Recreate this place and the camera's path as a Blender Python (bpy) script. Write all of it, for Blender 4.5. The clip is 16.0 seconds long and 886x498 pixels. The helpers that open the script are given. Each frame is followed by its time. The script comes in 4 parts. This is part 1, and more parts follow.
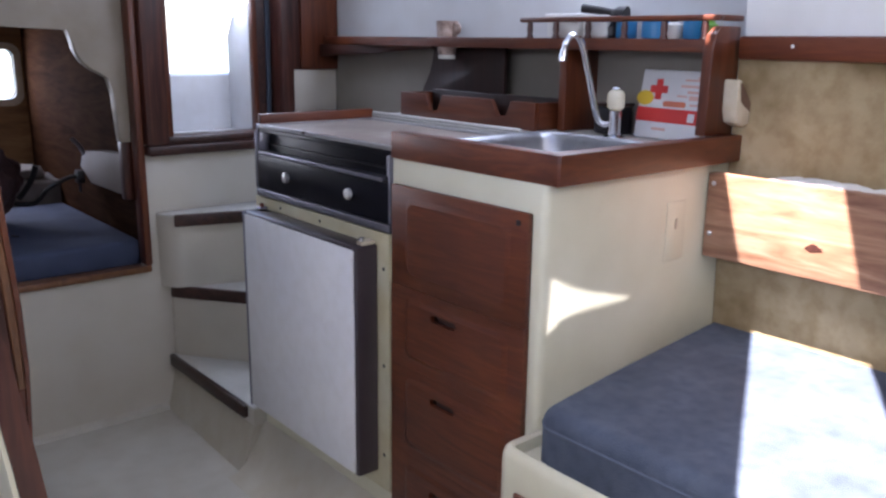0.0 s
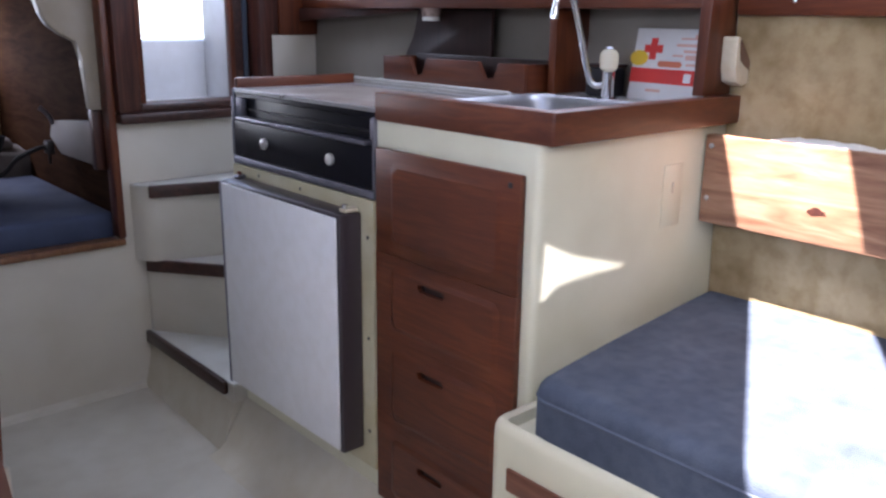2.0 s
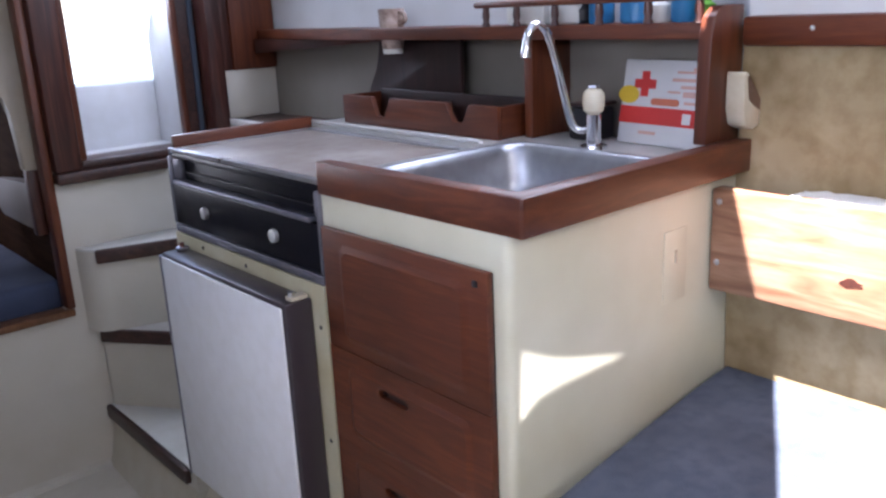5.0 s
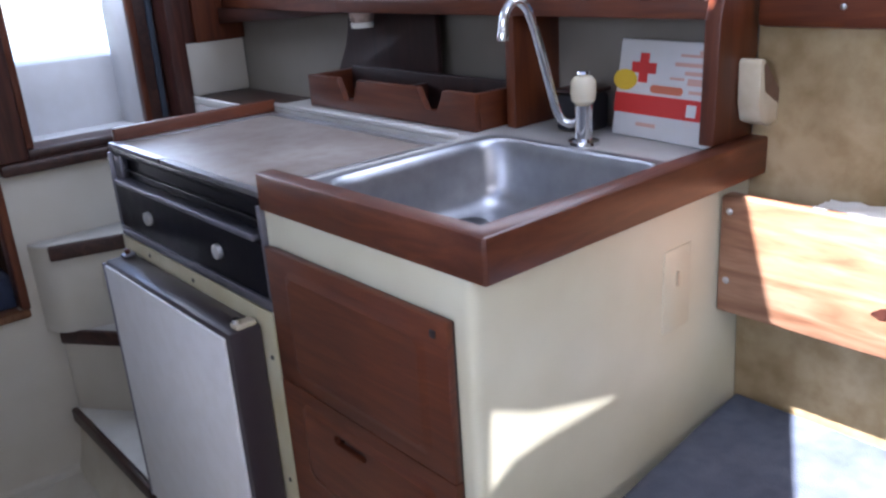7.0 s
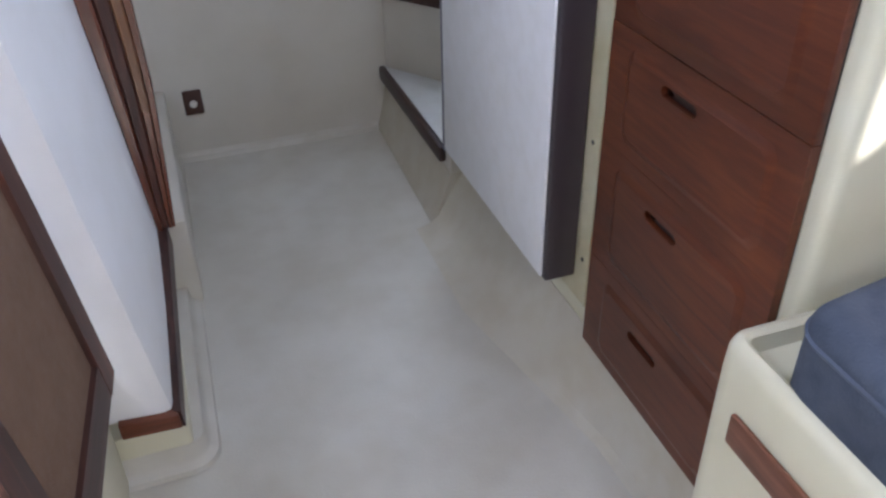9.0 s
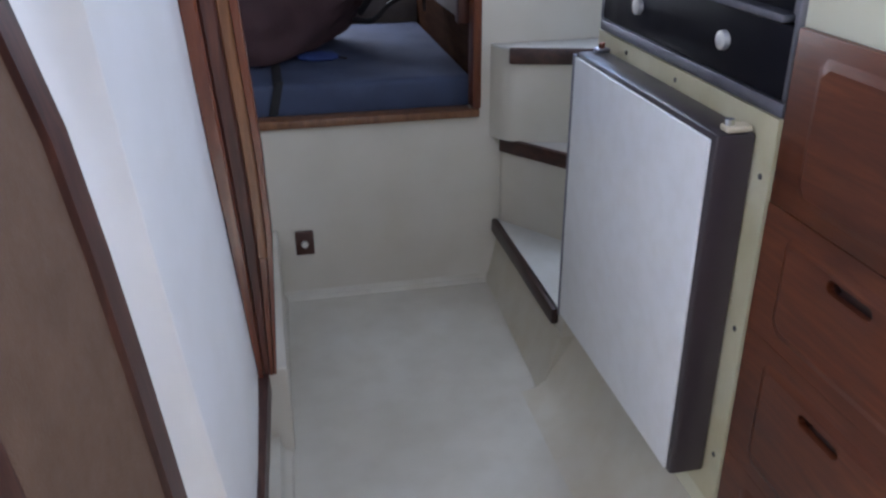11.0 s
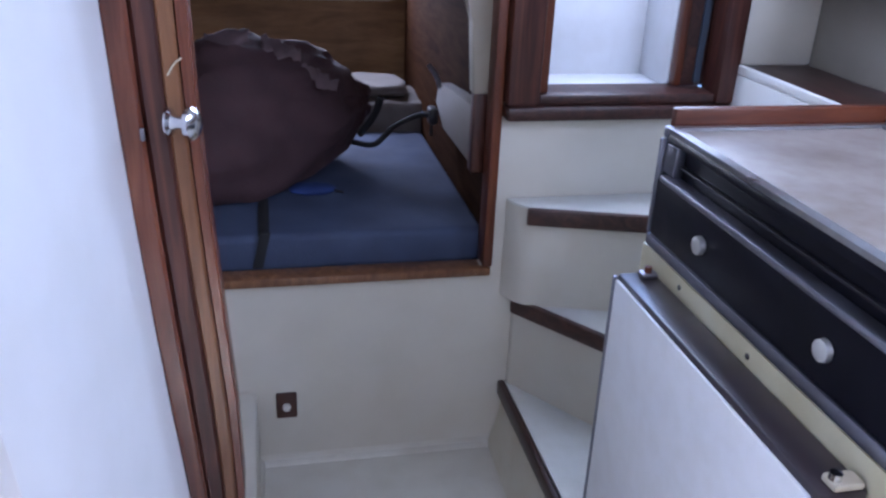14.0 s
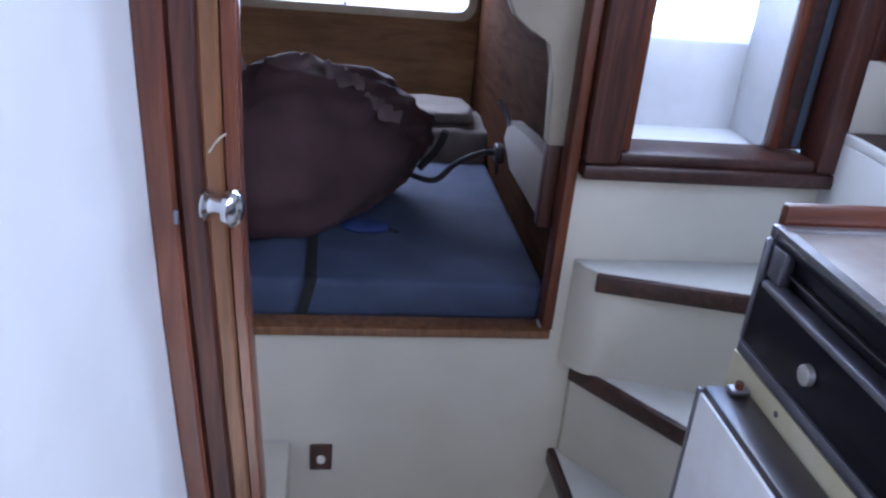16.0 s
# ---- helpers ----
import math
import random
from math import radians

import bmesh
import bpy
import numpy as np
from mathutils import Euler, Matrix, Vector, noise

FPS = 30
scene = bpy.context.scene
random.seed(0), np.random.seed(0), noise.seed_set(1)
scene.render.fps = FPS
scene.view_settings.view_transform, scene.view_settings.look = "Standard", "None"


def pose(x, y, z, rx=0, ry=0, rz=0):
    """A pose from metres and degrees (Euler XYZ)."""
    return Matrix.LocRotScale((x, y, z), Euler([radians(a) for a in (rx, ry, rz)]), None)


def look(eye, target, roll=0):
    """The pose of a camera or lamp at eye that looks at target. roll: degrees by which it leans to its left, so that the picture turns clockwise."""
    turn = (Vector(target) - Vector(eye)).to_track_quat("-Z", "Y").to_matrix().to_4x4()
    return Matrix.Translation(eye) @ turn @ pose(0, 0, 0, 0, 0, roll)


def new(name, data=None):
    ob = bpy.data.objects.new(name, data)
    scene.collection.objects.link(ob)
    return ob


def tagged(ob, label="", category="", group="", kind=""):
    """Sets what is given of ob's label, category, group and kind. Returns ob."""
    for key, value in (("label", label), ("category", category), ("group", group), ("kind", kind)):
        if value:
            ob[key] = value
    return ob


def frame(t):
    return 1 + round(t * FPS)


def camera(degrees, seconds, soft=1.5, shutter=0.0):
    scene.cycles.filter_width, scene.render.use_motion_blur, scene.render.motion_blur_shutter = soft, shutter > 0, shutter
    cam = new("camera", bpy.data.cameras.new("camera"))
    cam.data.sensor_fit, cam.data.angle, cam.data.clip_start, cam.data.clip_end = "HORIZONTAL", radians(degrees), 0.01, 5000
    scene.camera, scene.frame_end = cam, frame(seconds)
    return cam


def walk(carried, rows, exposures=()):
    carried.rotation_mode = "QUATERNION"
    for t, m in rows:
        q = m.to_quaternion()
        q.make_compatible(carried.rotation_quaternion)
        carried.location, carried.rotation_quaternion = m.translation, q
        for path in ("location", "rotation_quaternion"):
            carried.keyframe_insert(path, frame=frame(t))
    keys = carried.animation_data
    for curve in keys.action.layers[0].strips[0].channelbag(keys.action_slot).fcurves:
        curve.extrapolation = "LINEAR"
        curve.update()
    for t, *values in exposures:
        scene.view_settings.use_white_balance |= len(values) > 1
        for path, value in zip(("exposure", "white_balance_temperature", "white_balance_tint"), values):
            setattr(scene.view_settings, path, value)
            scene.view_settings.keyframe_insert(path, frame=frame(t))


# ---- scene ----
cam = camera(55.9, 16.0, soft=2.5)
PATH = [
    (0, (-0.953, -1.257, 1.096), (0.304, 0.22, 0.613), 0.8),
    (0.5, (-0.941, -1.238, 1.089), (0.314, 0.241, 0.597), 0.9),
    (1, (-0.937, -1.219, 1.071), (0.333, 0.238, 0.554), 1.5),
    (1.5, (-0.923, -1.204, 1.063), (0.371, 0.226, 0.532), 1.3),
    (2, (-0.921, -1.203, 1.059), (0.362, 0.234, 0.526), 0.8),
    (2.5, (-0.92, -1.192, 1.055), (0.358, 0.25, 0.524), 0.7),
    (3, (-0.927, -1.175, 1.041), (0.329, 0.286, 0.502), 1.2),
    (3.5, (-0.916, -1.159, 1.035), (0.373, 0.278, 0.508), 1.7),
    (4, (-0.88, -1.134, 1.034), (0.438, 0.29, 0.554), 1.9),
    (4.5, (-0.787, -1.104, 1.065), (0.529, 0.303, 0.532), -0.4),
    (4.7, (-0.744, -1.082, 1.116), (0.54, 0.354, 0.578), -1.7),
    (6.8, (-0.484, -0.962, 1.198), (0.736, 0.462, 0.503), -4.1),
    (7, (-0.501, -0.946, 1.186), (0.709, 0.498, 0.509), -3.8),
    (7.5, (-0.533, -0.926, 1.15), (0.511, 0.607, 0.407), -3.8),
    (8, (-0.594, -0.916, 1.104), (0.305, 0.644, 0.23), -2.1),
    (8.5, (-0.616, -0.925, 1.091), (0.1, 0.656, 0.095), -0.1),
    (9, (-0.534, -0.879, 0.996), (-0.017, 0.679, -0.147), -1.4),
    (9.5, (-0.547, -0.853, 0.97), (-0.064, 0.716, -0.172), 0.6),
    (10, (-0.561, -0.828, 0.97), (-0.144, 0.859, -0.018), 1.2),
    (10.2, (-0.552, -0.83, 0.971), (-0.197, 0.894, 0.018), -0.1),
    (12.3, (-0.572, -0.647, 1.044), (-0.117, 1.129, 0.245), 1.3),
    (12.5, (-0.583, -0.629, 1.042), (-0.076, 1.13, 0.238), 2.8),
    (13, (-0.538, -0.515, 1.085), (-0.094, 1.255, 0.264), 2.3),
    (13.5, (-0.534, -0.467, 1.142), (-0.108, 1.287, 0.282), 2.9),
    (14, (-0.525, -0.452, 1.191), (-0.126, 1.331, 0.38), 2.5),
    (14.5, (-0.529, -0.43, 1.214), (-0.098, 1.364, 0.445), 3.3),
    (15, (-0.529, -0.393, 1.223), (-0.097, 1.399, 0.443), 4.2),
    (15.5, (-0.526, -0.332, 1.236), (-0.168, 1.462, 0.427), 4.1),
    (16, (-0.52, -0.287, 1.242), (-0.235, 1.511, 0.414), 5.5),
]
walk(cam, [(t, look(eye, target, roll)) for t, eye, target, roll in PATH], [(0, 3.25, 5930, 22), (4.5, 3.49, 5900, 22), (7, 3.22, 5780, 20), (7.5, 3.31, 5800, 20), (8, 3.42, 5820, 19), (8.5, 3.60, 5850, 18), (9.5, 3.60, 5920, 17), (10, 3.50, 5950, 16), (12.5, 3.54, 5430, 18), (13, 3.61, 5400, 19), (13.5, 3.57, 5330, 22), (14, 3.80, 5300, 23), (14.5, 3.86, 5300, 22), (15, 3.90, 5310, 22), (16, 3.83, 5330, 20)])

# ---- light ----
world = bpy.data.worlds.new("sky_world")
scene.world = world
world.use_nodes = True
wnt = world.node_tree
sky = wnt.nodes.new("ShaderNodeTexSky")
sky.sky_type, sky.sun_disc = "NISHITA", False
SUN_WAY = Vector((0.43, -0.05, -1.0)).normalized()
sky.sun_elevation = math.asin(-SUN_WAY.z)
sky.sun_rotation = math.atan2(-SUN_WAY.x, -SUN_WAY.y)
wnt.links.new(sky.outputs[0], wnt.nodes["Background"].inputs[0])
wnt.nodes["Background"].inputs[1].default_value = 0.105

sun = new("sun", bpy.data.lights.new("sun", "SUN"))
sun.data.energy, sun.data.angle, sun.data.color = 5.0, radians(0.5), (1.0, 0.95, 0.86)
sun.matrix_world = look((0, 0, 0), SUN_WAY)


def window_light(name, eye, target, w, h, energy, colour):
    """An area lamp in place of daylight at an opening, seen or assumed."""
    ob = new(name, bpy.data.lights.new(name, "AREA"))
    ob.data.shape, ob.data.size, ob.data.size_y = "RECTANGLE", w, h
    ob.data.energy, ob.data.color = energy, colour
    ob.matrix_world = look(eye, target)
    return ob


# Forward and port lamps are added fill; neither opening is in view.
window_light("forward_hatch_light", (-0.35, -1.7, 1.70), (-0.3, -0.9, 0.3), 0.55, 0.55, 1.19, (1.0, 0.97, 0.93))
window_light("port_window_light", (-1.22, -0.75, 1.32), (0.2, -0.5, 0.8), 0.9, 0.25, 0.61, (0.95, 0.97, 1.0))
window_light("starboard_window_light", (0.47, -0.05, 1.42), (-0.6, 0.15, 0.85), 0.9, 0.22, 0.60, (0.80, 0.89, 1.0))
window_light("berth_window_light", (-0.475, 2.185, 0.958), (-0.475, 1.0, 0.75), 0.64, 0.165, 0.52, (0.95, 0.97, 1.0))
window_light("companionway_light", (0.17, 1.10, 1.35), (-0.3, 0.2, 0.5), 0.30, 0.5, 0.40, (0.80, 0.90, 1.0))

# ---- materials ----


def shader(name, rough=0.5, metal=0.0, coat=0.0):
    m = bpy.data.materials.new(name)
    m.use_nodes = True
    b = m.node_tree.nodes["Principled BSDF"]
    b.inputs["Roughness"].default_value, b.inputs["Metallic"].default_value = rough, metal
    b.inputs["Coat Weight"].default_value = coat
    b.inputs["Coat Roughness"].default_value = 0.25
    return m, m.node_tree.nodes, m.node_tree.links, b


def noise_node(n, l, scale, detail=4.0, stretch=(1, 1, 1), distort=0.0):
    tc, mp, nz = n.new("ShaderNodeTexCoord"), n.new("ShaderNodeMapping"), n.new("ShaderNodeTexNoise")
    mp.inputs["Scale"].default_value = stretch
    nz.inputs["Scale"].default_value, nz.inputs["Detail"].default_value, nz.inputs["Distortion"].default_value = scale, detail, distort
    l.new(tc.outputs["Object"], mp.inputs[0])
    l.new(mp.outputs[0], nz.inputs["Vector"])
    return nz.outputs["Fac"]


def ramp(n, l, fac, stops):
    r = n.new("ShaderNodeValToRGB")
    while len(r.color_ramp.elements) < len(stops):
        r.color_ramp.elements.new(0.5)
    for e, (p, c) in zip(r.color_ramp.elements, stops):
        e.position, e.color = p, (*c, 1)
    l.new(fac, r.inputs[0])
    return r.outputs[0]


def mixed(n, l, a, b, fac, kind="MULTIPLY"):
    m = n.new("ShaderNodeMix")
    m.data_type, m.blend_type = "RGBA", kind
    for s, v in ((m.inputs[6], a), (m.inputs[7], b), (m.inputs[0], fac)):
        if isinstance(v, (int, float)):
            s.default_value = v
        elif isinstance(v, tuple):
            s.default_value = (*v, 1)
        else:
            l.new(v, s)
    return m.outputs[2]


def bump(n, l, b, fac, strength, dist=0.002):
    u = n.new("ShaderNodeBump")
    u.inputs["Strength"].default_value, u.inputs["Distance"].default_value = strength, dist
    l.new(fac, u.inputs["Height"])
    l.new(u.outputs[0], b.inputs["Normal"])


def paint(name, c, rough=0.4, grime=(0.80, 0.78, 0.72), grime_scale=3.0, relief=0.15, coat=0.0, fine=60.0, spot=(0.95, 0.945, 0.93)):
    """Painted or moulded surface with broad soiling and fine unevenness."""
    m, n, l, b = shader(name, rough, 0.0, coat)
    big = ramp(n, l, noise_node(n, l, grime_scale, 3.0), [(0.28, grime), (0.68, (1, 1, 1))])
    col = mixed(n, l, c, big, 1.0)
    spots = ramp(n, l, noise_node(n, l, grime_scale * 5.0, 3.0), [(0.30, spot), (0.60, (1, 1, 1))])
    l.new(mixed(n, l, col, spots, 1.0), b.inputs["Base Color"])
    rr = n.new("ShaderNodeMapRange")
    rr.inputs["To Min"].default_value, rr.inputs["To Max"].default_value = rough * 0.75, min(1.0, rough * 1.3)
    l.new(noise_node(n, l, grime_scale * 4), rr.inputs[0])
    l.new(rr.outputs[0], b.inputs["Roughness"])
    bump(n, l, b, noise_node(n, l, fine, 3.0), relief, 0.001)
    return m


def timber(name, dark, mid, light, stretch, rough=0.42, coat=0.05, scale=9.0):
    """Varnished wood, its grain drawn out along the axis with the small stretch."""
    m, n, l, b = shader(name, rough, 0.0, coat)
    g = noise_node(n, l, scale, 9.0, stretch, 1.6)
    col = ramp(n, l, g, [(0.30, dark), (0.5, mid), (0.72, light)])
    pores = ramp(n, l, noise_node(n, l, scale * 9, 3.0, stretch), [(0.36, (0.70, 0.66, 0.62)), (0.5, (1, 1, 1))])
    col = mixed(n, l, col, pores, 0.35)
    worn = ramp(n, l, noise_node(n, l, 4.0, 4.0), [(0.33, (0.70, 0.67, 0.67)), (0.67, (1.12, 1.08, 1.05))])
    l.new(mixed(n, l, col, worn, 1.0), b.inputs["Base Color"])
    bump(n, l, b, g, 0.12, 0.001)
    return m


MAH = ((0.074, 0.0165, 0.0055), (0.107, 0.0258, 0.0078), (0.146, 0.0405, 0.0122))
mahogany_y = timber("mahogany_along_y", *MAH, (5, 0.45, 5))
mahogany_x = timber("mahogany_along_x", *MAH, (0.45, 5, 5))
mahogany_z = timber("mahogany_upright", *MAH, (5, 5, 0.4))
dark_wood = timber("dark_wood", (0.022, 0.008, 0.006), (0.040, 0.014, 0.010), (0.070, 0.026, 0.018), (5, 0.5, 5))
dark_wood_z = timber("dark_wood_upright", (0.035, 0.011, 0.008), (0.062, 0.019, 0.013), (0.12, 0.042, 0.026), (5, 5, 0.35))
teak = timber("teak_plank", (0.18, 0.080, 0.043), (0.32, 0.17, 0.098), (0.46, 0.28, 0.18), (5, 0.5, 4), 0.5, 0.1, 7.0)
edge_wood = timber("amber_edge_wood", (0.115, 0.046, 0.019), (0.185, 0.082, 0.034), (0.27, 0.135, 0.060), (5, 5, 0.3), 0.36, 0.3, 7.0)
darkest_z = timber("near_black_wood_upright", (0.012, 0.005, 0.004), (0.020, 0.008, 0.007), (0.032, 0.012, 0.010), (5, 5, 0.35))
mahogany_flat = timber("mahogany_edging", *MAH, (0.9, 0.9, 5))
stile_wood = timber("glossy_door_mahogany", (0.085, 0.022, 0.011), (0.130, 0.036, 0.017), (0.185, 0.060, 0.028), (5, 5, 0.3), 0.26, 0.5)
strip_wood = timber("worn_strip_wood", (0.13, 0.048, 0.026), (0.19, 0.078, 0.044), (0.26, 0.120, 0.072), (5, 0.45, 5), 0.5, 0.0)
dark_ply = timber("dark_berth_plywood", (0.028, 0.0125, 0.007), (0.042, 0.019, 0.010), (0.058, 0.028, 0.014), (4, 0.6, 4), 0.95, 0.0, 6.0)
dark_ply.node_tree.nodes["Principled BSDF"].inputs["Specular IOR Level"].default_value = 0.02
berth_ply = timber("berth_plywood", (0.19, 0.098, 0.036), (0.26, 0.140, 0.054), (0.32, 0.180, 0.074), (0.6, 5, 4), 0.6, 0.0, 6.0)
gelcoat = paint("cream_gelcoat", (0.685, 0.667, 0.520), 0.38, (0.86, 0.83, 0.76), 2.5, 0.1, 0.2)
bulk_paint = paint("bulkhead_paint", (0.60, 0.57, 0.50), 0.5, (0.86, 0.83, 0.79), 2.0, 0.3)
post_white = paint("white_partition_paint", (0.80, 0.80, 0.80), 0.45, (0.93, 0.92, 0.93), 2.0, 0.25)
liner_white = paint("white_headliner", (0.74, 0.74, 0.73), 0.5, (0.90, 0.90, 0.89), 2.5, 0.2)
cabin_side = paint("greyed_cabin_side", (0.56, 0.57, 0.58), 0.5, (0.88, 0.88, 0.88), 2.5, 0.2)
# Moulding in a tan darker than the bulkhead paint.
moulding_cream = paint("tan_moulding", (0.37, 0.325, 0.265), 0.5, (0.82, 0.78, 0.72), 6.0, 0.2)
# Liner colour darkened to hold the shade under the shelf.
galley_liner = paint("shaded_galley_liner", (0.235, 0.210, 0.178), 0.55, (0.85, 0.84, 0.82), 3.0, 0.3)
cockpit_white = paint("cockpit_gelcoat", (0.62, 0.63, 0.65), 0.4, (0.92, 0.92, 0.92), 5.0, 0.2)
door_white = paint("fridge_door_laminate", (0.79, 0.79, 0.80), 0.35, (0.95, 0.95, 0.96), 6.0, 0.2, 0.1, 120.0)
counter_white = paint("counter_laminate", (0.52, 0.51, 0.49), 0.4, (0.86, 0.85, 0.82), 6.0, 0.1)
frame_cream = paint("yellowed_cream_plastic", (0.60, 0.56, 0.40), 0.45, (0.84, 0.80, 0.68), 9.0, 0.2)
hull_tan = paint("stained_hull_lining", (0.43, 0.335, 0.195), 0.85, (0.50, 0.44, 0.34), 6.5, 1.0, 0.0, 90.0, (0.76, 0.71, 0.62))
sole = paint("worn_cabin_sole", (0.60, 0.575, 0.51), 0.5, (0.79, 0.765, 0.72), 3.0, 0.5, 0.1, 200.0, (0.93, 0.92, 0.90))
tread_white = paint("step_tread", (0.66, 0.66, 0.64), 0.5, (0.88, 0.88, 0.87), 6.0, 0.4)
gasket = paint("brown_door_edge", (0.038, 0.027, 0.032), 0.36, (0.92, 0.92, 0.92), 3.0, 0.1, 0.25)
black_enamel = paint("black_enamel", (0.006, 0.006, 0.010), 0.36, (0.8, 0.8, 0.8), 8.0, 0.05, 0.0)
black_enamel.node_tree.nodes["Principled BSDF"].inputs["Specular IOR Level"].default_value = 0.14
griddle = paint("worn_stove_lid", (0.315, 0.275, 0.250), 0.42, (0.62, 0.56, 0.51), 8.0, 0.3, 0.0, 90.0, (0.84, 0.80, 0.76))
tan_panel = paint("woven_tan_panel", (0.155, 0.090, 0.056), 0.8, (0.8, 0.78, 0.75), 20.0, 0.8, 0.0, 300.0)
# Paler copy of the bag cloth, with the window's light in its colour.
fold_cloth = paint("lit_brown_cloth", (0.115, 0.074, 0.078), 0.80, (0.45, 0.40, 0.40), 16.0, 0.8, 0.0, 160.0)
dark_cloth = paint("brown_bag_cloth", (0.062, 0.029, 0.032), 0.95, (0.60, 0.56, 0.58), 11.0, 0.8, 0.0, 160.0)
pale_cloth = paint("pale_cloth", (0.20, 0.18, 0.17), 0.9, (0.7, 0.68, 0.66), 12.0, 0.8, 0.0, 120.0)
rope_blue = paint("faded_blue_line", (0.040, 0.055, 0.085), 0.8)
socket_brown = paint("brown_socket_plastic", (0.060, 0.024, 0.018), 0.4, (0.85, 0.85, 0.85), 12.0)
black_strap = paint("black_webbing", (0.012, 0.012, 0.015), 0.8)
cushion_blue = paint("slate_blue_cushion_cloth", (0.078, 0.095, 0.130), 0.9, (0.50, 0.52, 0.57), 9.0, 1.0, 0.0, 380.0, (0.70, 0.73, 0.78))
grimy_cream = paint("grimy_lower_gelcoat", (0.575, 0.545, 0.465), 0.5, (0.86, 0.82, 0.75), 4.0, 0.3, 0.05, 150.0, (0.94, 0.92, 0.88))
pouch_blue = paint("bright_blue_cloth", (0.020, 0.042, 0.16), 0.85, (0.6, 0.6, 0.65), 20.0, 0.6, 0.0, 200.0)
cushion_light = paint("cushion_piping_cloth", (0.088, 0.108, 0.152), 0.9, (0.8, 0.8, 0.8), 20.0, 0.6, 0.0, 300.0)
berth_blue = paint("navy_berth_cloth", (0.056, 0.074, 0.132), 0.9, (0.58, 0.58, 0.64), 9.0, 0.9, 0.0, 300.0)
plastic_blue = paint("blue_plastic", (0.03, 0.20, 0.45), 0.35)
plastic_green = paint("green_plastic", (0.16, 0.42, 0.05), 0.35)
plastic_white = paint("white_plastic", (0.72, 0.72, 0.70), 0.35)
plastic_dark = paint("dark_plastic", (0.015, 0.014, 0.018), 0.4)
ivory = paint("ivory_plastic", (0.58, 0.52, 0.40), 0.4, (0.8, 0.76, 0.68), 20.0)
card_white = paint("box_card", (0.70, 0.70, 0.72), 0.5)
card_red = paint("red_print", (0.62, 0.035, 0.03), 0.5)
card_yellow = paint("yellow_print", (0.72, 0.48, 0.03), 0.5)
card_orange = paint("orange_print", (0.60, 0.17, 0.09), 0.5)
card_pink = paint("pale_print", (0.68, 0.42, 0.36), 0.5)
cup_print = paint("mottled_mug_glaze", (0.42, 0.32, 0.27), 0.4, (0.25, 0.18, 0.16), 45.0)


def metal(name, c, rough, scratch=0.25):
    m, n, l, b = shader(name, rough, 1.0)
    l.new(ramp(n, l, noise_node(n, l, 30.0, 5.0), [(0.3, tuple(v * 0.8 for v in c)), (0.7, c)]), b.inputs["Base Color"])
    rr = n.new("ShaderNodeMapRange")
    rr.inputs["To Min"].default_value, rr.inputs["To Max"].default_value = rough * 0.7, rough * 1.6
    l.new(noise_node(n, l, 14.0, 6.0), rr.inputs[0])
    l.new(rr.outputs[0], b.inputs["Roughness"])
    bump(n, l, b, noise_node(n, l, 220.0, 2.0, (1, 8, 1)), scratch * 0.2, 0.0005)
    return m


steel = metal("brushed_stainless", (0.62, 0.63, 0.66), 0.28)
satin = metal("satin_knob_metal", (0.80, 0.80, 0.80), 0.42)
sink_steel = metal("dulled_sink_steel", (0.36, 0.365, 0.385), 0.34)
chrome = metal("chrome", (0.80, 0.81, 0.83), 0.10)
screw_metal = metal("tarnished_screw", (0.16, 0.15, 0.15), 0.5)
bar_metal = metal("dull_aluminium", (0.28, 0.28, 0.33), 0.40)
glass, _n, _l, gb = shader("clear_acrylic", 0.08)
gb.inputs["Base Color"].default_value = (0.93, 0.86, 0.66, 1)
gb.inputs["Transmission Weight"].default_value = 0.45
gb.inputs["IOR"].default_value = 1.45
pane_glass, _n, _l, pb = shader("window_glass", 0.02)
pb.inputs["Base Color"].default_value = (1, 1, 1, 1)
pb.inputs["Transmission Weight"].default_value = 1.0
pb.inputs["IOR"].default_value = 1.05

# ---- building helpers ----


def smoothed(me, angle=35):
    me.polygons.foreach_set("use_smooth", [True] * len(me.polygons))
    bm = bmesh.new()
    bm.from_mesh(me)
    for e in bm.edges:
        if len(e.link_faces) == 2 and e.calc_face_angle(0) > radians(angle):
            e.smooth = False
    bm.to_mesh(me)
    bm.free()


def part(name, bm, material, parent=None, label=""):
    bmesh.ops.recalc_face_normals(bm, faces=bm.faces)
    me = bpy.data.meshes.new(name)
    bm.to_mesh(me)
    bm.free()
    smoothed(me)
    me.materials.append(material)
    ob = new(name, me)
    if parent:
        ob.parent = parent
    return tagged(ob, label) if label else ob


def thing(name, label, category, group="", kind=""):
    return tagged(new(name), label, category, group, kind)


def struct(name, bm, material, label):
    return tagged(part(name, bm, material), label, "", "", "structure")


def block(x0, x1, y0, y1, z0, z1, r=0.004, seg=2, bm=None):
    """A box with rounded edges."""
    b = bmesh.new()
    bmesh.ops.create_cube(b, size=1, matrix=Matrix.LocRotScale(((x0 + x1) / 2, (y0 + y1) / 2, (z0 + z1) / 2), None, (x1 - x0, y1 - y0, z1 - z0)))
    r = min(r, 0.45 * min(x1 - x0, y1 - y0, z1 - z0))
    if r > 0:
        bmesh.ops.bevel(b, geom=b.edges[:], offset=r, segments=seg, profile=0.5, affect="EDGES")
    return joined(bm, b) if bm else b


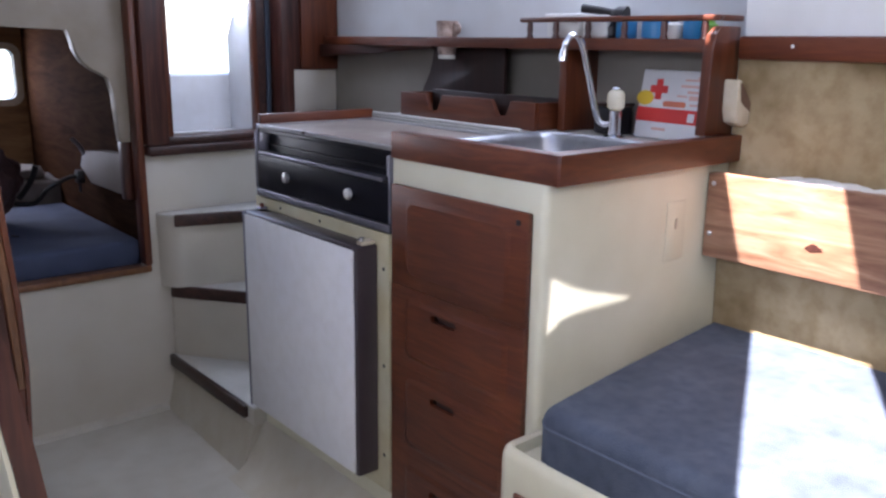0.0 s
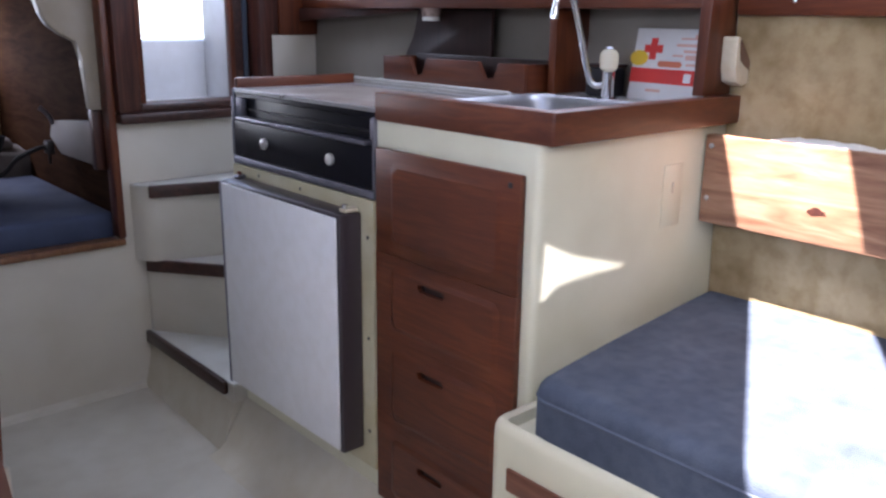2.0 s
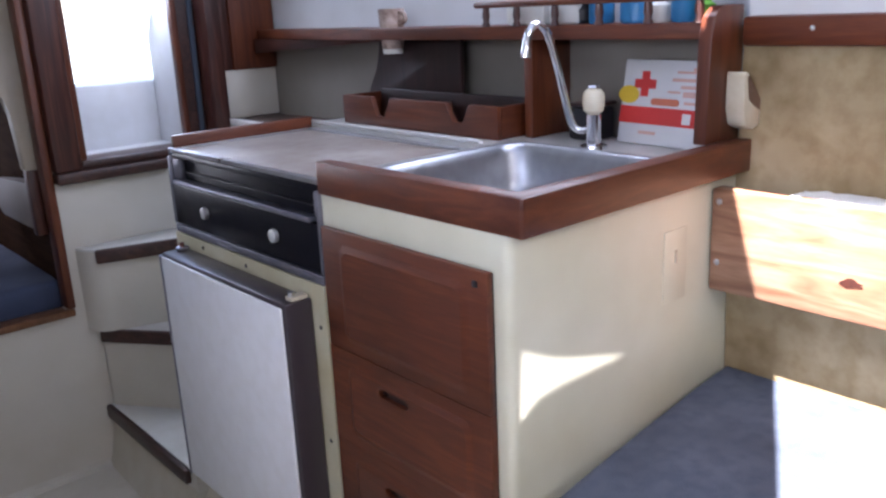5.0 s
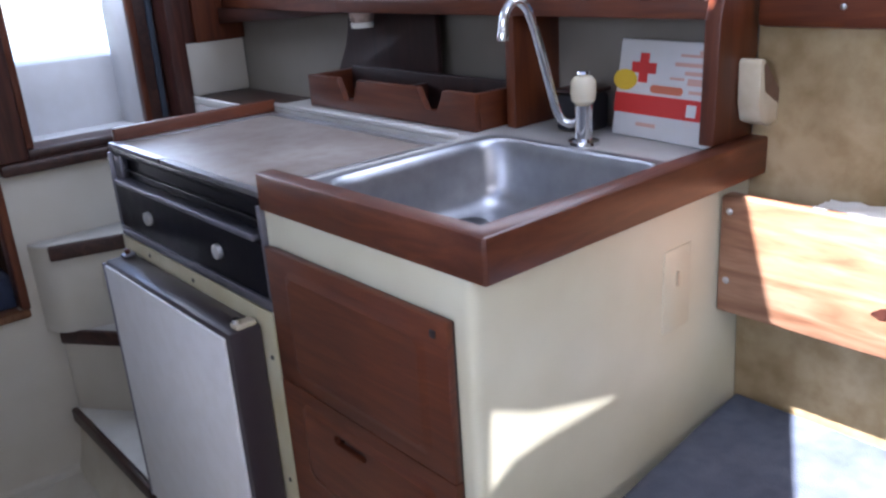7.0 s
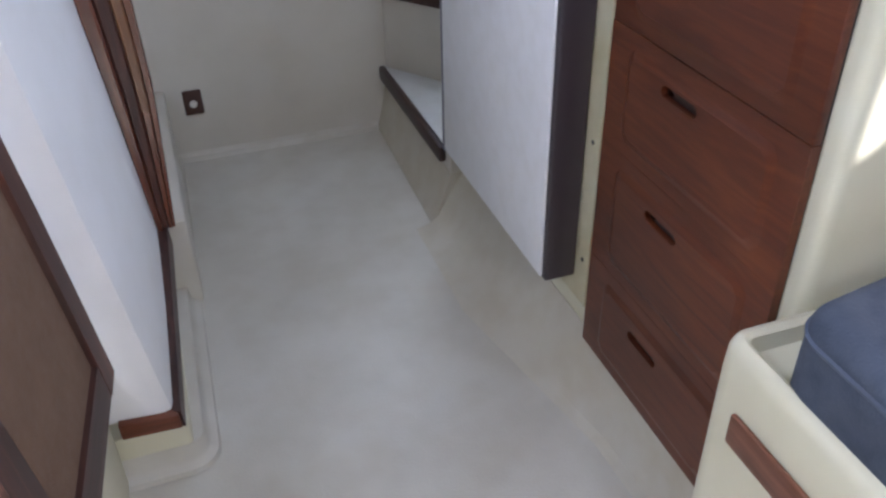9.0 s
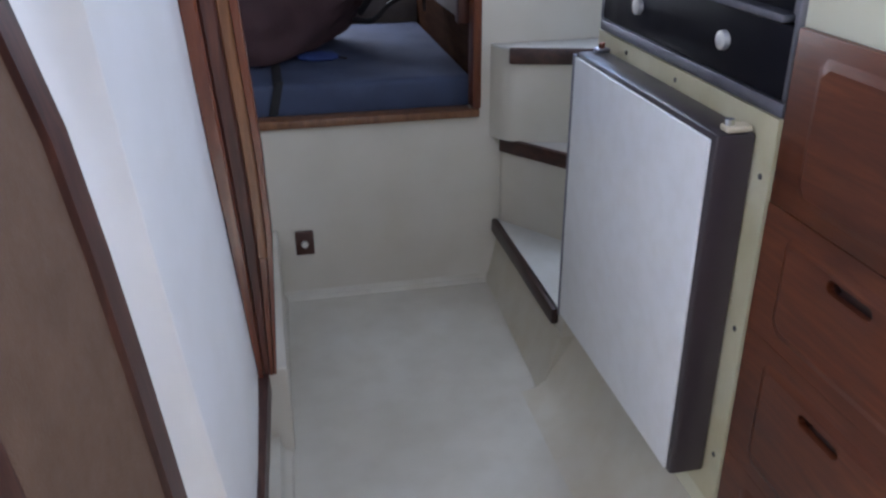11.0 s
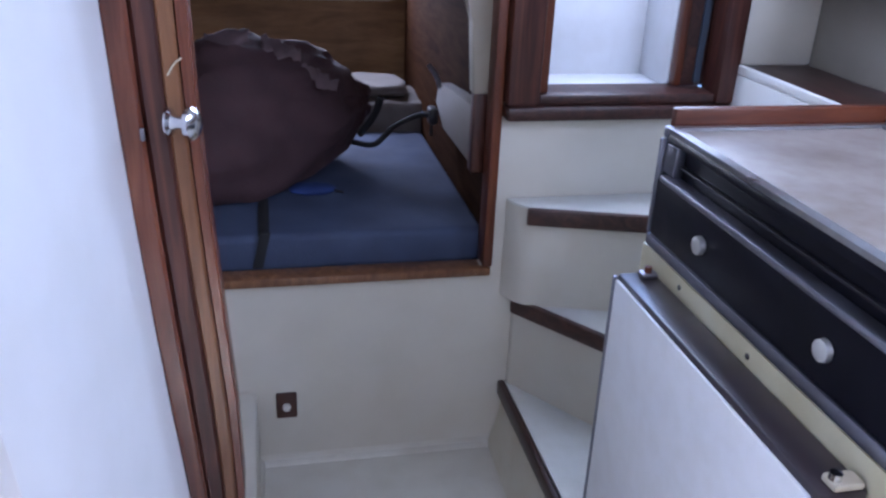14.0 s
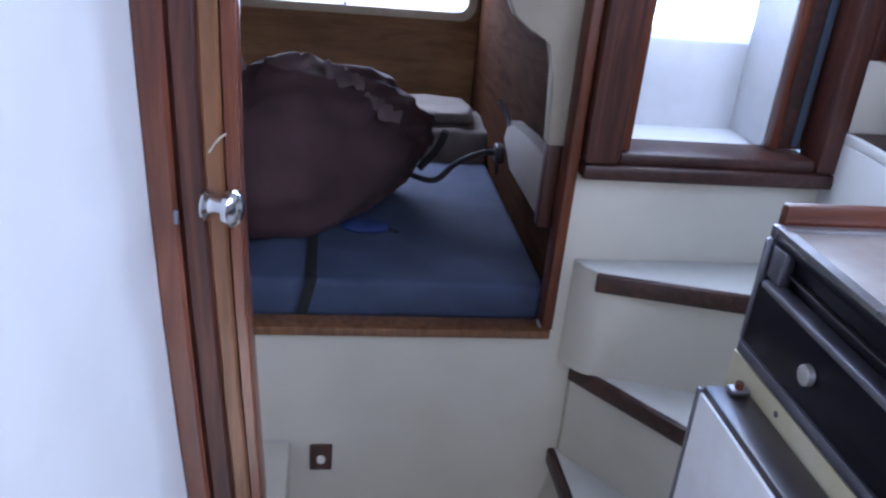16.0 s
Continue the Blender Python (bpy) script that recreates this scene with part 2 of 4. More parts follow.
def joined(bm, other):
    me = bpy.data.meshes.new("joined")
    other.to_mesh(me)
    other.free()
    bm.from_mesh(me)
    bpy.data.meshes.remove(me)
    return bm


def prism(points, axis, a, b, r=0.0, bm=None):
    """A flat outline drawn out along an axis from a to b. Points are the two other coordinates, in the order x, y, z."""
    out = bmesh.new()

    def at(p, v):
        return {"x": (v, p[0], p[1]), "y": (p[0], v, p[1]), "z": (p[0], p[1], v)}[axis]

    low, high = [out.verts.new(at(p, a)) for p in points], [out.verts.new(at(p, b)) for p in points]
    out.faces.new(low)
    out.faces.new(high[::-1])
    for i in range(len(points)):
        j = (i + 1) % len(points)
        out.faces.new((low[i], high[i], high[j], low[j]))
    if r:
        bmesh.ops.bevel(out, geom=out.edges[:], offset=r, segments=2, profile=0.5, affect="EDGES")
    return joined(bm, out) if bm else out


def rounded(x0, x1, y0, y1, r, n=5):
    """A rectangle with round corners, as a list of points."""
    pts = []
    for cx, cy, a in ((x1 - r, y1 - r, 0), (x0 + r, y1 - r, 90), (x0 + r, y0 + r, 180), (x1 - r, y0 + r, 270)):
        pts += [(cx + r * math.cos(radians(a + 90 * k / n)), cy + r * math.sin(radians(a + 90 * k / n))) for k in range(n + 1)]
    return pts


def tube(path, r, seg=10, bm=None):
    """A round bar along a path; r is a radius or one for each point."""
    out = bmesh.new()
    path = [Vector(p) for p in path]
    rs = r if isinstance(r, (list, tuple)) else [r] * len(path)
    rings, side = [], None
    for i, p in enumerate(path):
        way = (path[min(i + 1, len(path) - 1)] - path[max(i - 1, 0)]).normalized()
        if side is None:
            side = way.orthogonal().normalized()
        side = (side - way * side.dot(way)).normalized()
        up = way.cross(side)
        rings.append([out.verts.new(p + rs[i] * (math.cos(2 * math.pi * k / seg) * side + math.sin(2 * math.pi * k / seg) * up)) for k in range(seg)])
    for a, b in zip(rings, rings[1:]):
        for k in range(seg):
            out.faces.new((a[k], a[(k + 1) % seg], b[(k + 1) % seg], b[k]))
    out.faces.new(rings[0])
    out.faces.new(rings[-1][::-1])
    return joined(bm, out) if bm else out


def curve_points(pts, n=6):
    """A smooth path through the points."""
    pts = [Vector(p) for p in pts]
    out = []
    for i in range(len(pts) - 1):
        a, b, c, d = pts[max(i - 1, 0)], pts[i], pts[i + 1], pts[min(i + 2, len(pts) - 1)]
        for k in range(n):
            t = k / n
            out.append(0.5 * (2 * b + (c - a) * t + (2 * a - 5 * b + 4 * c - d) * t * t + (3 * b - a - 3 * c + d) * t ** 3))
    return out + [pts[-1]]


def at_height(table, z):
    """A value read off a short table of (height, value)."""
    return float(np.interp(z, [t[0] for t in table], [t[1] for t in table]))


def loft(levels, bm=None):
    """A solid through a stack of outlines with the same number of points."""
    out = bmesh.new()
    rings = [[out.verts.new(p) for p in ring] for ring in levels]
    for a, b in zip(rings, rings[1:]):
        for k in range(len(a)):
            j = (k + 1) % len(a)
            out.faces.new((a[k], a[j], b[j], b[k]))
    out.faces.new(rings[0])
    out.faces.new(rings[-1][::-1])
    return joined(bm, out) if bm else out


def holed(outer, holes, axis, a, b):
    """A slab with openings through it: outlines as for prism()."""
    out = bmesh.new()

    def at(p, v):
        return {"x": (v, p[0], p[1]), "y": (p[0], v, p[1]), "z": (p[0], p[1], v)}[axis]

    for v in (a, b):
        loops = []
        for pts in (outer, *holes):
            vs = [out.verts.new(at(p, v)) for p in pts]
            loops += [out.edges.new((vs[i], vs[(i + 1) % len(vs)])) for i in range(len(vs))]
        bmesh.ops.triangle_fill(out, edges=loops, use_beauty=True)
    out.verts.ensure_lookup_table()
    half = len(out.verts) // 2
    start = 0
    for pts in (outer, *holes):
        for i in range(len(pts)):
            j = (i + 1) % len(pts)
            out.faces.new((out.verts[start + i], out.verts[start + j], out.verts[half + start + j], out.verts[half + start + i]))
        start += len(pts)
    return out


def screw(parent, x, y, z, axis="x", r=0.004, mat=screw_metal, label="small tarnished screw head"):
    """A small domed screw head."""
    m = {"x": Matrix.Rotation(radians(90), 4, "Y"), "y": Matrix.Rotation(radians(90), 4, "X"), "z": Matrix.Identity(4)}[axis]
    bm = bmesh.new()
    bmesh.ops.create_uvsphere(bm, u_segments=10, v_segments=6, radius=r, matrix=Matrix.Translation((x, y, z)) @ m @ Matrix.Diagonal((1, 1, 0.5, 1)))
    return part("screw", bm, mat, parent, label)

# ---- the cabin shell ----
# sole with its raised margin
struct("floor", block(-1.25, 0.60, -2.6, 1.10, -0.04, 0.0, 0), sole, "worn off-white moulded cabin sole")
curb = bmesh.new()
rings = []
for z, d in ((0.0, 0.0), (0.009, 0.003), (0.014, 0.012), (0.020, 0.017), (0.045, 0.021)):
    bend = [(-0.632 + (0.046 - d) * math.cos(radians(t)), 0.092 + (0.046 - d) * math.sin(radians(t)), z) for t in (0, -18, -36, -54, -72, -90)]
    rings.append([(-0.79, 1.0755, z), (-0.562 - d, 1.0755, z)] + bend + [(-0.79, 0.046 + d, z)])
loft(rings, bm=curb)
prism([(1.058, 0.0), (1.062, 0.004), (1.072, 0.007), (1.076, 0.018), (1.08, 0.0)], "x", -0.60, -0.05, bm=curb)
struct("trim", curb, sole, "moulded cream margin round the sole")

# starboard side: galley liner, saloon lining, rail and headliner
struct("wall_starboard_galley", block(0.56, 0.60, -0.386, 1.10, 0.0, 1.094, 0), galley_liner, "hull liner behind the galley, shelf shade in its colour")
struct("wall_starboard_galley_top", block(0.562, 0.60, -0.386, 1.10, 1.095, 1.80, 0), cabin_side, "white cabin side above the galley shelf")
side = [(0.508, 0.0), (0.507, 0.56), (0.500, 0.69), (0.512, 0.86), (0.515, 1.08), (0.515, 1.10), (0.60, 1.10), (0.60, 0.0)]
struct("wall_starboard_saloon", prism(side, "y", -2.6, -0.3865), hull_tan, "stained tan hull lining above the settee")
struct("wall_starboard_top", prism([(0.525, 1.10), (0.50, 1.45), (0.44, 1.76), (0.60, 1.76), (0.60, 1.10)], "y", -2.6, -0.388), liner_white, "white cabin side above the rail")
rail = thing("trim_rail", "varnished brown hull rail over the settee", "rail", kind="structure")
part("board", block(0.492, 0.526, -2.6, -0.394, 1.070, 1.113, 0.006), mahogany_y, rail)
for yy in (-0.50, -0.90):
    screw(rail, 0.4915, yy, 1.095, mat=steel, label="bright steel screw head")

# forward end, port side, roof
# Unseen spot lamp and shaped gap added to throw the cabinet's light patch.
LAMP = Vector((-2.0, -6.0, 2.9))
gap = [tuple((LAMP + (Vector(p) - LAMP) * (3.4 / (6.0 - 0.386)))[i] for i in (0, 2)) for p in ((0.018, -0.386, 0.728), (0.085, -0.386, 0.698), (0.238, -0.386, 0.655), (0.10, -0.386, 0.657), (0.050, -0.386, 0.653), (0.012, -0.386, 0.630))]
struct("wall_forward", holed([(-1.25, 0), (0.60, 0), (0.60, 1.80), (-1.25, 1.80)], [gap], "y", -2.6, -2.603), liner_white, "plain white forward bulkhead with a gap cut for the lamp")
patch_lamp = new("water_glint", bpy.data.lights.new("water_glint", "SPOT"))
patch_lamp.data.energy, patch_lamp.data.spot_size, patch_lamp.data.shadow_soft_size, patch_lamp.data.color = 340.0, radians(9), 0.010, (1.0, 0.98, 0.92)
patch_lamp.matrix_world = look(LAMP, (0.1, -0.386, 0.69))
struct("wall_port", holed([(-2.6, 0), (1.10, 0), (1.10, 1.80), (-2.6, 1.80)], [rounded(-1.20, -0.30, 1.20, 1.45, 0.06)], "x", -1.25, -1.29), liner_white, "plain white port cabin side with an assumed window opening")


def lit_from_roof(x, y, z, roof=1.76):
    """Where the sun's ray that ends at a place passes the roof."""
    s = (roof - z) / -SUN_WAY.z
    return (x - s * SUN_WAY.x, y - s * SUN_WAY.y)


def edge_y(x, y0, slope):
    return y0 + slope * (x - 0.50)


hatch = [lit_from_roof(x, edge_y(x, y0, k), 0.558) for x, y0, k in ((-0.16, -0.478, 0.543), (0.590, -0.478, 0.543), (0.590, -0.700, 0.560), (-0.16, -0.700, 0.560))]
# Extra slit added in the unseen roof for a sun spot on the shelf end.
sun_slit = [lit_from_roof(x, y, 1.10) for x, y in ((0.425, -0.352), (0.470, -0.352), (0.470, -0.374), (0.425, -0.374))]
struct("ceiling", holed([(-1.29, -2.603), (0.60, -2.603), (0.60, 1.10), (-1.29, 1.10)], [hatch, sun_slit], "z", 1.76, 1.764), liner_white, "white cabin roof with an open hatch and an added sun slit")

# aft bulkhead with the berth opening and the companionway
berth_hole = rounded(-0.70, -0.097, 0.453, 1.24, 0.012, 3)
way_hole = [(-0.026, 0.80), (0.366, 0.80), (0.366, 1.70), (-0.026, 1.70)]
struct("wall_aft", holed([(-1.25, 0), (0.60, 0), (0.60, 1.76), (-1.25, 1.76)], [berth_hole, way_hole], "y", 1.076, 1.10), bulk_paint, "cream painted aft bulkhead")
bt = thing("trim_berth", "thin varnished edging round the berth opening", "trim", kind="structure")
part("sill", block(-0.70, -0.083, 1.060, 1.112, 0.436, 0.4545, 0.004), edge_wood, bt)
part("jamb", block(-0.1005, -0.080, 1.060, 1.112, 0.4555, 1.25, 0.005), mahogany_z, bt)
struct("wall_low_port", block(-0.66, -0.572, 0.47, 1.074, 0.0, 0.19, 0.008), bulk_paint, "low cream side wall below the berth")

cf = thing("door_companionway", "dark varnished companionway frame round an open doorway", "door frame", kind="structure")
part("left_stile", block(-0.078, -0.014, 1.040, 1.112, 0.800, 1.72, 0.007), dark_wood_z, cf)
part("left_lip", block(-0.0135, 0.004, 1.052, 1.120, 0.8225, 1.70, 0.005), mahogany_z, cf)
part("sill", block(-0.078, 0.392, 1.036, 1.128, 0.771, 0.7995, 0.007), dark_wood, cf)
part("sill_lip", block(-0.0135, 0.352, 1.046, 1.140, 0.800, 0.822, 0.006), dark_wood, cf)
part("right_stile", block(0.352, 0.394, 1.040, 1.112, 0.800, 1.72, 0.007), dark_wood_z, cf)
part("board_slot", block(0.304, 0.380, 1.1125, 1.124, 0.8225, 1.70, 0.003), dark_wood, cf)
part("slot_post", block(0.288, 0.3035, 1.104, 1.130, 0.8225, 1.70, 0.004), mahogany_z, cf)
part("blue_strap", prism([(0.331, 0.830), (0.345, 0.830), (0.349, 1.20), (0.344, 1.70), (0.330, 1.70), (0.335, 1.20)], "y", 1.106, 1.1115), rope_blue, cf, "faded blue webbing strap")

# cockpit beyond the doorway
struct("cockpit_floor", block(-0.055, 0.45, 1.141, 1.276, 0.70, 0.812, 0.006), cockpit_white, "white moulded cockpit bridge deck")
struct("cockpit_wall_aft", block(-0.055, 0.45, 1.276, 1.40, 0.70, 0.985, 0.012), cockpit_white, "white moulded cockpit coaming")
struct("cockpit_wall_side", prism([(1.1405, 0.823), (1.1405, 0.813), (1.275, 0.813), (1.275, 1.10), (1.24, 1.16), (1.131, 1.20), (1.131, 0.823)], "x", 0.288, 0.311, 0.004), cockpit_white, "white moulded cockpit side")
struct("cockpit_deck", block(0.11, 1.5, 1.43, 4.2, 0.55, 0.62, 0), cockpit_white, "white boat deck in full daylight")
# Unseen slab added overhead so the coaming stays out of the sun.
struct("cockpit_canopy", block(-0.7, 1.3, 1.08, 2.5, 1.90, 1.92, 0), cockpit_white, "unseen white slab added to keep sun off the cockpit")
struct("water", block(-900, 900, -900, 900, -0.9, -0.8, 0), paint("sea_water", (0.03, 0.07, 0.09), 0.12), "open water round the boat")

# aft berth cabin
struct("berth_wall_aft", holed([(-1.3, 0.2), (0.10, 0.2), (0.10, 1.5), (-1.3, 1.5)], [rounded(-0.80, -0.122, 0.863, 1.045, 0.03)], "y", 2.20, 2.23), berth_ply, "dark plywood wall of the aft berth with a window")
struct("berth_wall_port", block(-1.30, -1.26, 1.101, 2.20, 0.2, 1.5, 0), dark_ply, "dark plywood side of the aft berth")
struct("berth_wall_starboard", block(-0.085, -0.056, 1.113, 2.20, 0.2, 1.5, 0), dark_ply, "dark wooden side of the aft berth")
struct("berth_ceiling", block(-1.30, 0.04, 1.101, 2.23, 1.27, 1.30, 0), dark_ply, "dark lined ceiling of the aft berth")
struct("berth_platform", block(-1.26, -0.086, 1.113, 2.20, 0.30, 0.438, 0.004), bulk_paint, "painted bunk platform under the cushion")
wn = thing("window_berth", "long cabin window with a pale rounded frame", "window", kind="structure")
ring = holed(rounded(-0.825, -0.097, 0.839, 1.069, 0.045), [rounded(-0.80, -0.122, 0.863, 1.045, 0.03)], "y", 2.185, 2.199)
part("window_frame", ring, ivory, wn)
part("mullion", block(-0.482, -0.474, 2.188, 2.199, 0.863, 1.045, 0.002), bar_metal, wn)
for xa, xb in ((-0.80, -0.482), (-0.474, -0.122)):
    p = part("pane", block(xa, xb, 2.212, 2.216, 0.863, 1.045, 0), pane_glass, wn)
    p.visible_shadow = False
horn = [(-0.0875, 0.807), (-0.0875, 1.268), (-0.70, 1.268), (-0.70, 1.125), (-0.241, 1.115), (-0.230, 1.06), (-0.213, 1.028), (-0.183, 1.004), (-0.143, 0.988), (-0.135, 0.94), (-0.127, 0.807)]
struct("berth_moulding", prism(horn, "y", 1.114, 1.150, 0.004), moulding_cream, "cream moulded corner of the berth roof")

# ---- port partition, stile and locker door ----
CORNER = [(0.0, -0.630), (0.10, -0.635), (0.45, -0.676), (0.75, -0.706), (1.1, -0.735), (1.76, -0.77)]
STILE = [(0.0, -0.610), (0.18, -0.619), (0.42, -0.638), (0.60, -0.653), (0.77, -0.665), (0.92, -0.673), (1.05, -0.678), (1.76, -0.694)]
levels = []
for k in range(15):
    z = 0.118 + k * (1.755 - 0.118) / 14
    c, a = at_height(CORNER, z), at_height(STILE, z)
    levels.append([(c - 0.10, 0.072, z), (c - 0.012, 0.070, z), (c - 0.003, 0.074, z), (c, 0.084, z), (0.5 * (a + c) + 0.004, 0.26, z), (a, 0.436, z), (a - 0.05, 0.45, z), (c - 0.10, 0.45, z)])
struct("wall_port_partition", loft(levels), post_white, "white curved partition beside the passage")
tp = thing("trim_partition", "dark wooden skirting under the white partition", "trim", kind="structure")
part("front_skirting", prism([(-0.715, 0.092), (-0.630, 0.088), (-0.632, 0.116), (-0.715, 0.122)], "y", 0.060, 0.076, 0.003), mahogany_x, tp)
sk = loft([[(-0.645, 0.076, 0.088), (-0.626, 0.062, 0.088), (-0.628, 0.062, 0.118), (-0.645, 0.076, 0.118)], [(-0.628, 0.44, 0.165), (-0.602, 0.44, 0.165), (-0.604, 0.44, 0.205), (-0.628, 0.44, 0.205)]])
part("side_skirting", sk, dark_wood, tp)
struct("plinth", block(-0.76, -0.622, 0.068, 0.46, 0.0, 0.088, 0.008), gelcoat, "cream plinth under the white partition")

FACE = [(0.0, -0.592), (0.2, -0.590), (0.32, -0.582), (0.44, -0.574), (0.55, -0.574), (0.65, -0.579), (0.80, -0.589), (1.0, -0.597), (1.76, -0.603)]
post = thing("door_head", "varnished curved door edge with a chrome knob", "door", kind="structure")


def band(za, zb, f0, f1, y0, y1, proud=0.0):
    """An upright curved strip between two shares of the stile's width."""
    rows = []
    for k in range(13):
        z = za + k * (zb - za) / 12
        a, b = at_height(STILE, z), at_height(FACE, z)
        x0, x1 = a + (b - a) * f0, a + (b - a) * f1
        rows.append([(x0, y1, z), (x0, y0 - proud + 0.003, z), (x0 + 0.15 * (x1 - x0), y0 - proud, z), (x1 - 0.15 * (x1 - x0), y0 - proud, z), (x1, y0 - proud + 0.003, z), (x1, y1, z)])
    return loft(rows)


part("outer_stile", band(0.19, 1.75, -0.02, 0.300, 0.432, 0.47, 0.004), stile_wood, post)
part("middle_stile", band(0.20, 1.75, 0.301, 0.609, 0.436, 0.47), dark_wood_z, post)
# Amber from z 0.42 up carries the window light on this edge.
part("light_edge", band(0.42, 1.75, 0.61, 0.829, 0.436, 0.47), edge_wood, post, "paler wooden edge, window light in its amber")
part("lower_edge", band(0.20, 0.4195, 0.61, 0.829, 0.436, 0.47), stile_wood, post)
part("inner_stile", band(0.20, 1.75, 0.83, 1.0, 0.438, 0.48), stile_wood, post)
part("edge_bead", band(0.20, 1.75, -0.050, -0.022, 0.430, 0.44), gelcoat, post, "thin cream edge line")
# Pale bar lays in the glint that runs along a scratch.
part("scratch", tube(curve_points([(-0.622, 0.4352, 0.996), (-0.615, 0.4352, 1.007), (-0.607, 0.4352, 1.014)], 5), 0.0011, 6), ivory, post, "curved scratch with its glint as a pale line")
kb = [(0.0, 0.015), (0.002, 0.015), (0.004, 0.009), (0.011, 0.007), (0.018, 0.009), (0.021, 0.0165), (0.027, 0.0175), (0.031, 0.013), (0.0325, 0.004)]
kw = Vector((0.93, -0.36, 0.02)).normalized()
knob = part("door_knob", tube([Vector((-0.624, 0.430, 0.949)) + kw * d for d, _ in kb], [r for _, r in kb], 20), chrome, post, "round chrome door knob")
part("key_plate", block(-0.6535, -0.6485, 0.424, 0.4285, 0.930, 0.944, 0.002), bar_metal, post, "small chrome key plate")

LEAF = [(0.0, -0.670), (0.28, -0.687), (0.45, -0.703), (0.57, -0.715), (0.75, -0.735), (1.0, -0.79), (1.3, -0.87)]
leaf = thing("locker_door", "dark framed wooden locker door with a tan inset, standing open", "cabinet door")


def leaf_strip(y0, y1, z0, z1, x_in, x_out):
    rows = []
    for k in range(9):
        z = z0 + k * (z1 - z0) / 8
        x = at_height(LEAF, z)
        s0, s1 = 0.08 * min(0, y0), 0.08 * min(0, y1)
        rows.append([(x - x_in + s0, y0, z), (x - x_out + s0, y0, z), (x - x_out + s1, y1, z), (x - x_in + s1, y1, z)])
    return loft(rows)


part("inset_panel", leaf_strip(-0.30, -0.035, 0.31, 1.24, 0.008, 0.024), tan_panel, leaf, "woven tan inset")
part("far_stile", leaf_strip(-0.040, 0.005, 0.268, 1.28, 0.0, 0.026), dark_wood_z, leaf)
part("near_stile", leaf_strip(-0.345, -0.295, 0.268, 1.28, 0.0, 0.026), dark_wood_z, leaf)
part("bottom_rail", leaf_strip(-0.2945, -0.0405, 0.268, 0.318, 0.001, 0.025), dark_wood, leaf)
part("top_rail", leaf_strip(-0.2945, -0.0405, 1.23, 1.28, 0.001, 0.025), dark_wood, leaf)
part("back_panel", leaf_strip(-0.342, 0.002, 0.272, 1.276, 0.0265, 0.032), gelcoat, leaf, "cream painted back")
struct("locker_port", block(-1.25, -0.725, -0.33, 0.066, 0.0, 0.262, 0.01), gelcoat, "cream moulded locker base")

# ---- galley ----
gal = thing("galley_cabinet", "cream moulded galley cabinet with a mahogany drawer front", "cabinet")
outline = [(0.515, -0.385), (0.515, 0.56), (0.0, 0.56), (0.0, -0.371), (0.001, -0.3765), (0.0035, -0.381), (0.0085, -0.384), (0.014, -0.385)]
bmx = prism(outline, "z", 0.10, 0.728)
part("body", joined(bmx, holed([(p[0], min(p[1], 0.012)) for p in outline], [rounded(0.040, 0.374, -0.376, -0.045, 0.03)], "z", 0.728, 0.884)), gelcoat, gal)
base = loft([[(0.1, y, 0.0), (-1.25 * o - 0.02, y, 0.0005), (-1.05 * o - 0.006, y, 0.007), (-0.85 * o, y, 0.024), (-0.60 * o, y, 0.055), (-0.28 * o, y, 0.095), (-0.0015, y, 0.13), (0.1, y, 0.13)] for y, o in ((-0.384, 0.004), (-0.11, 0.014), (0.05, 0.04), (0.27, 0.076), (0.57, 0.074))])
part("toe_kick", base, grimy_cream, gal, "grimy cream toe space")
part("access_plate", block(0.322, 0.380, -0.3868, -0.380, 0.705, 0.817, 0.001), gelcoat, gal)
part("plate_catch", block(0.348, 0.353, -0.389, -0.386, 0.765, 0.785, 0.001), ivory, gal)
# Dark sheet added behind the drawer slots in place of their shade.
part("front_backing", block(-0.004, 0.006, -0.358, -0.003, 0.128, 0.830, 0.001), plastic_dark, gal)


def bevelled_field(pts, slot, x0=-0.0146, x1=-0.0185, slope=0.010):
    """A raised panel with sloping borders, and a slot through it where there is one."""
    cy, cz = sum(p[0] for p in pts) / len(pts), sum(p[1] for p in pts) / len(pts)
    hy, hz = max(abs(p[0] - cy) for p in pts), max(abs(p[1] - cz) for p in pts)
    top = [(cy + (p[0] - cy) * (1 - slope / hy), cz + (p[1] - cz) * (1 - slope / hz)) for p in pts]
    out = holed(top, [slot] if slot else [], "x", x1, x0)
    rim = bmesh.new()
    low, high = [rim.verts.new((x0, *p)) for p in pts], [rim.verts.new((x1, *p)) for p in top]
    for i in range(len(pts)):
        j = (i + 1) % len(pts)
        rim.faces.new((low[i], low[j], high[j], high[i]))
    return joined(out, rim)


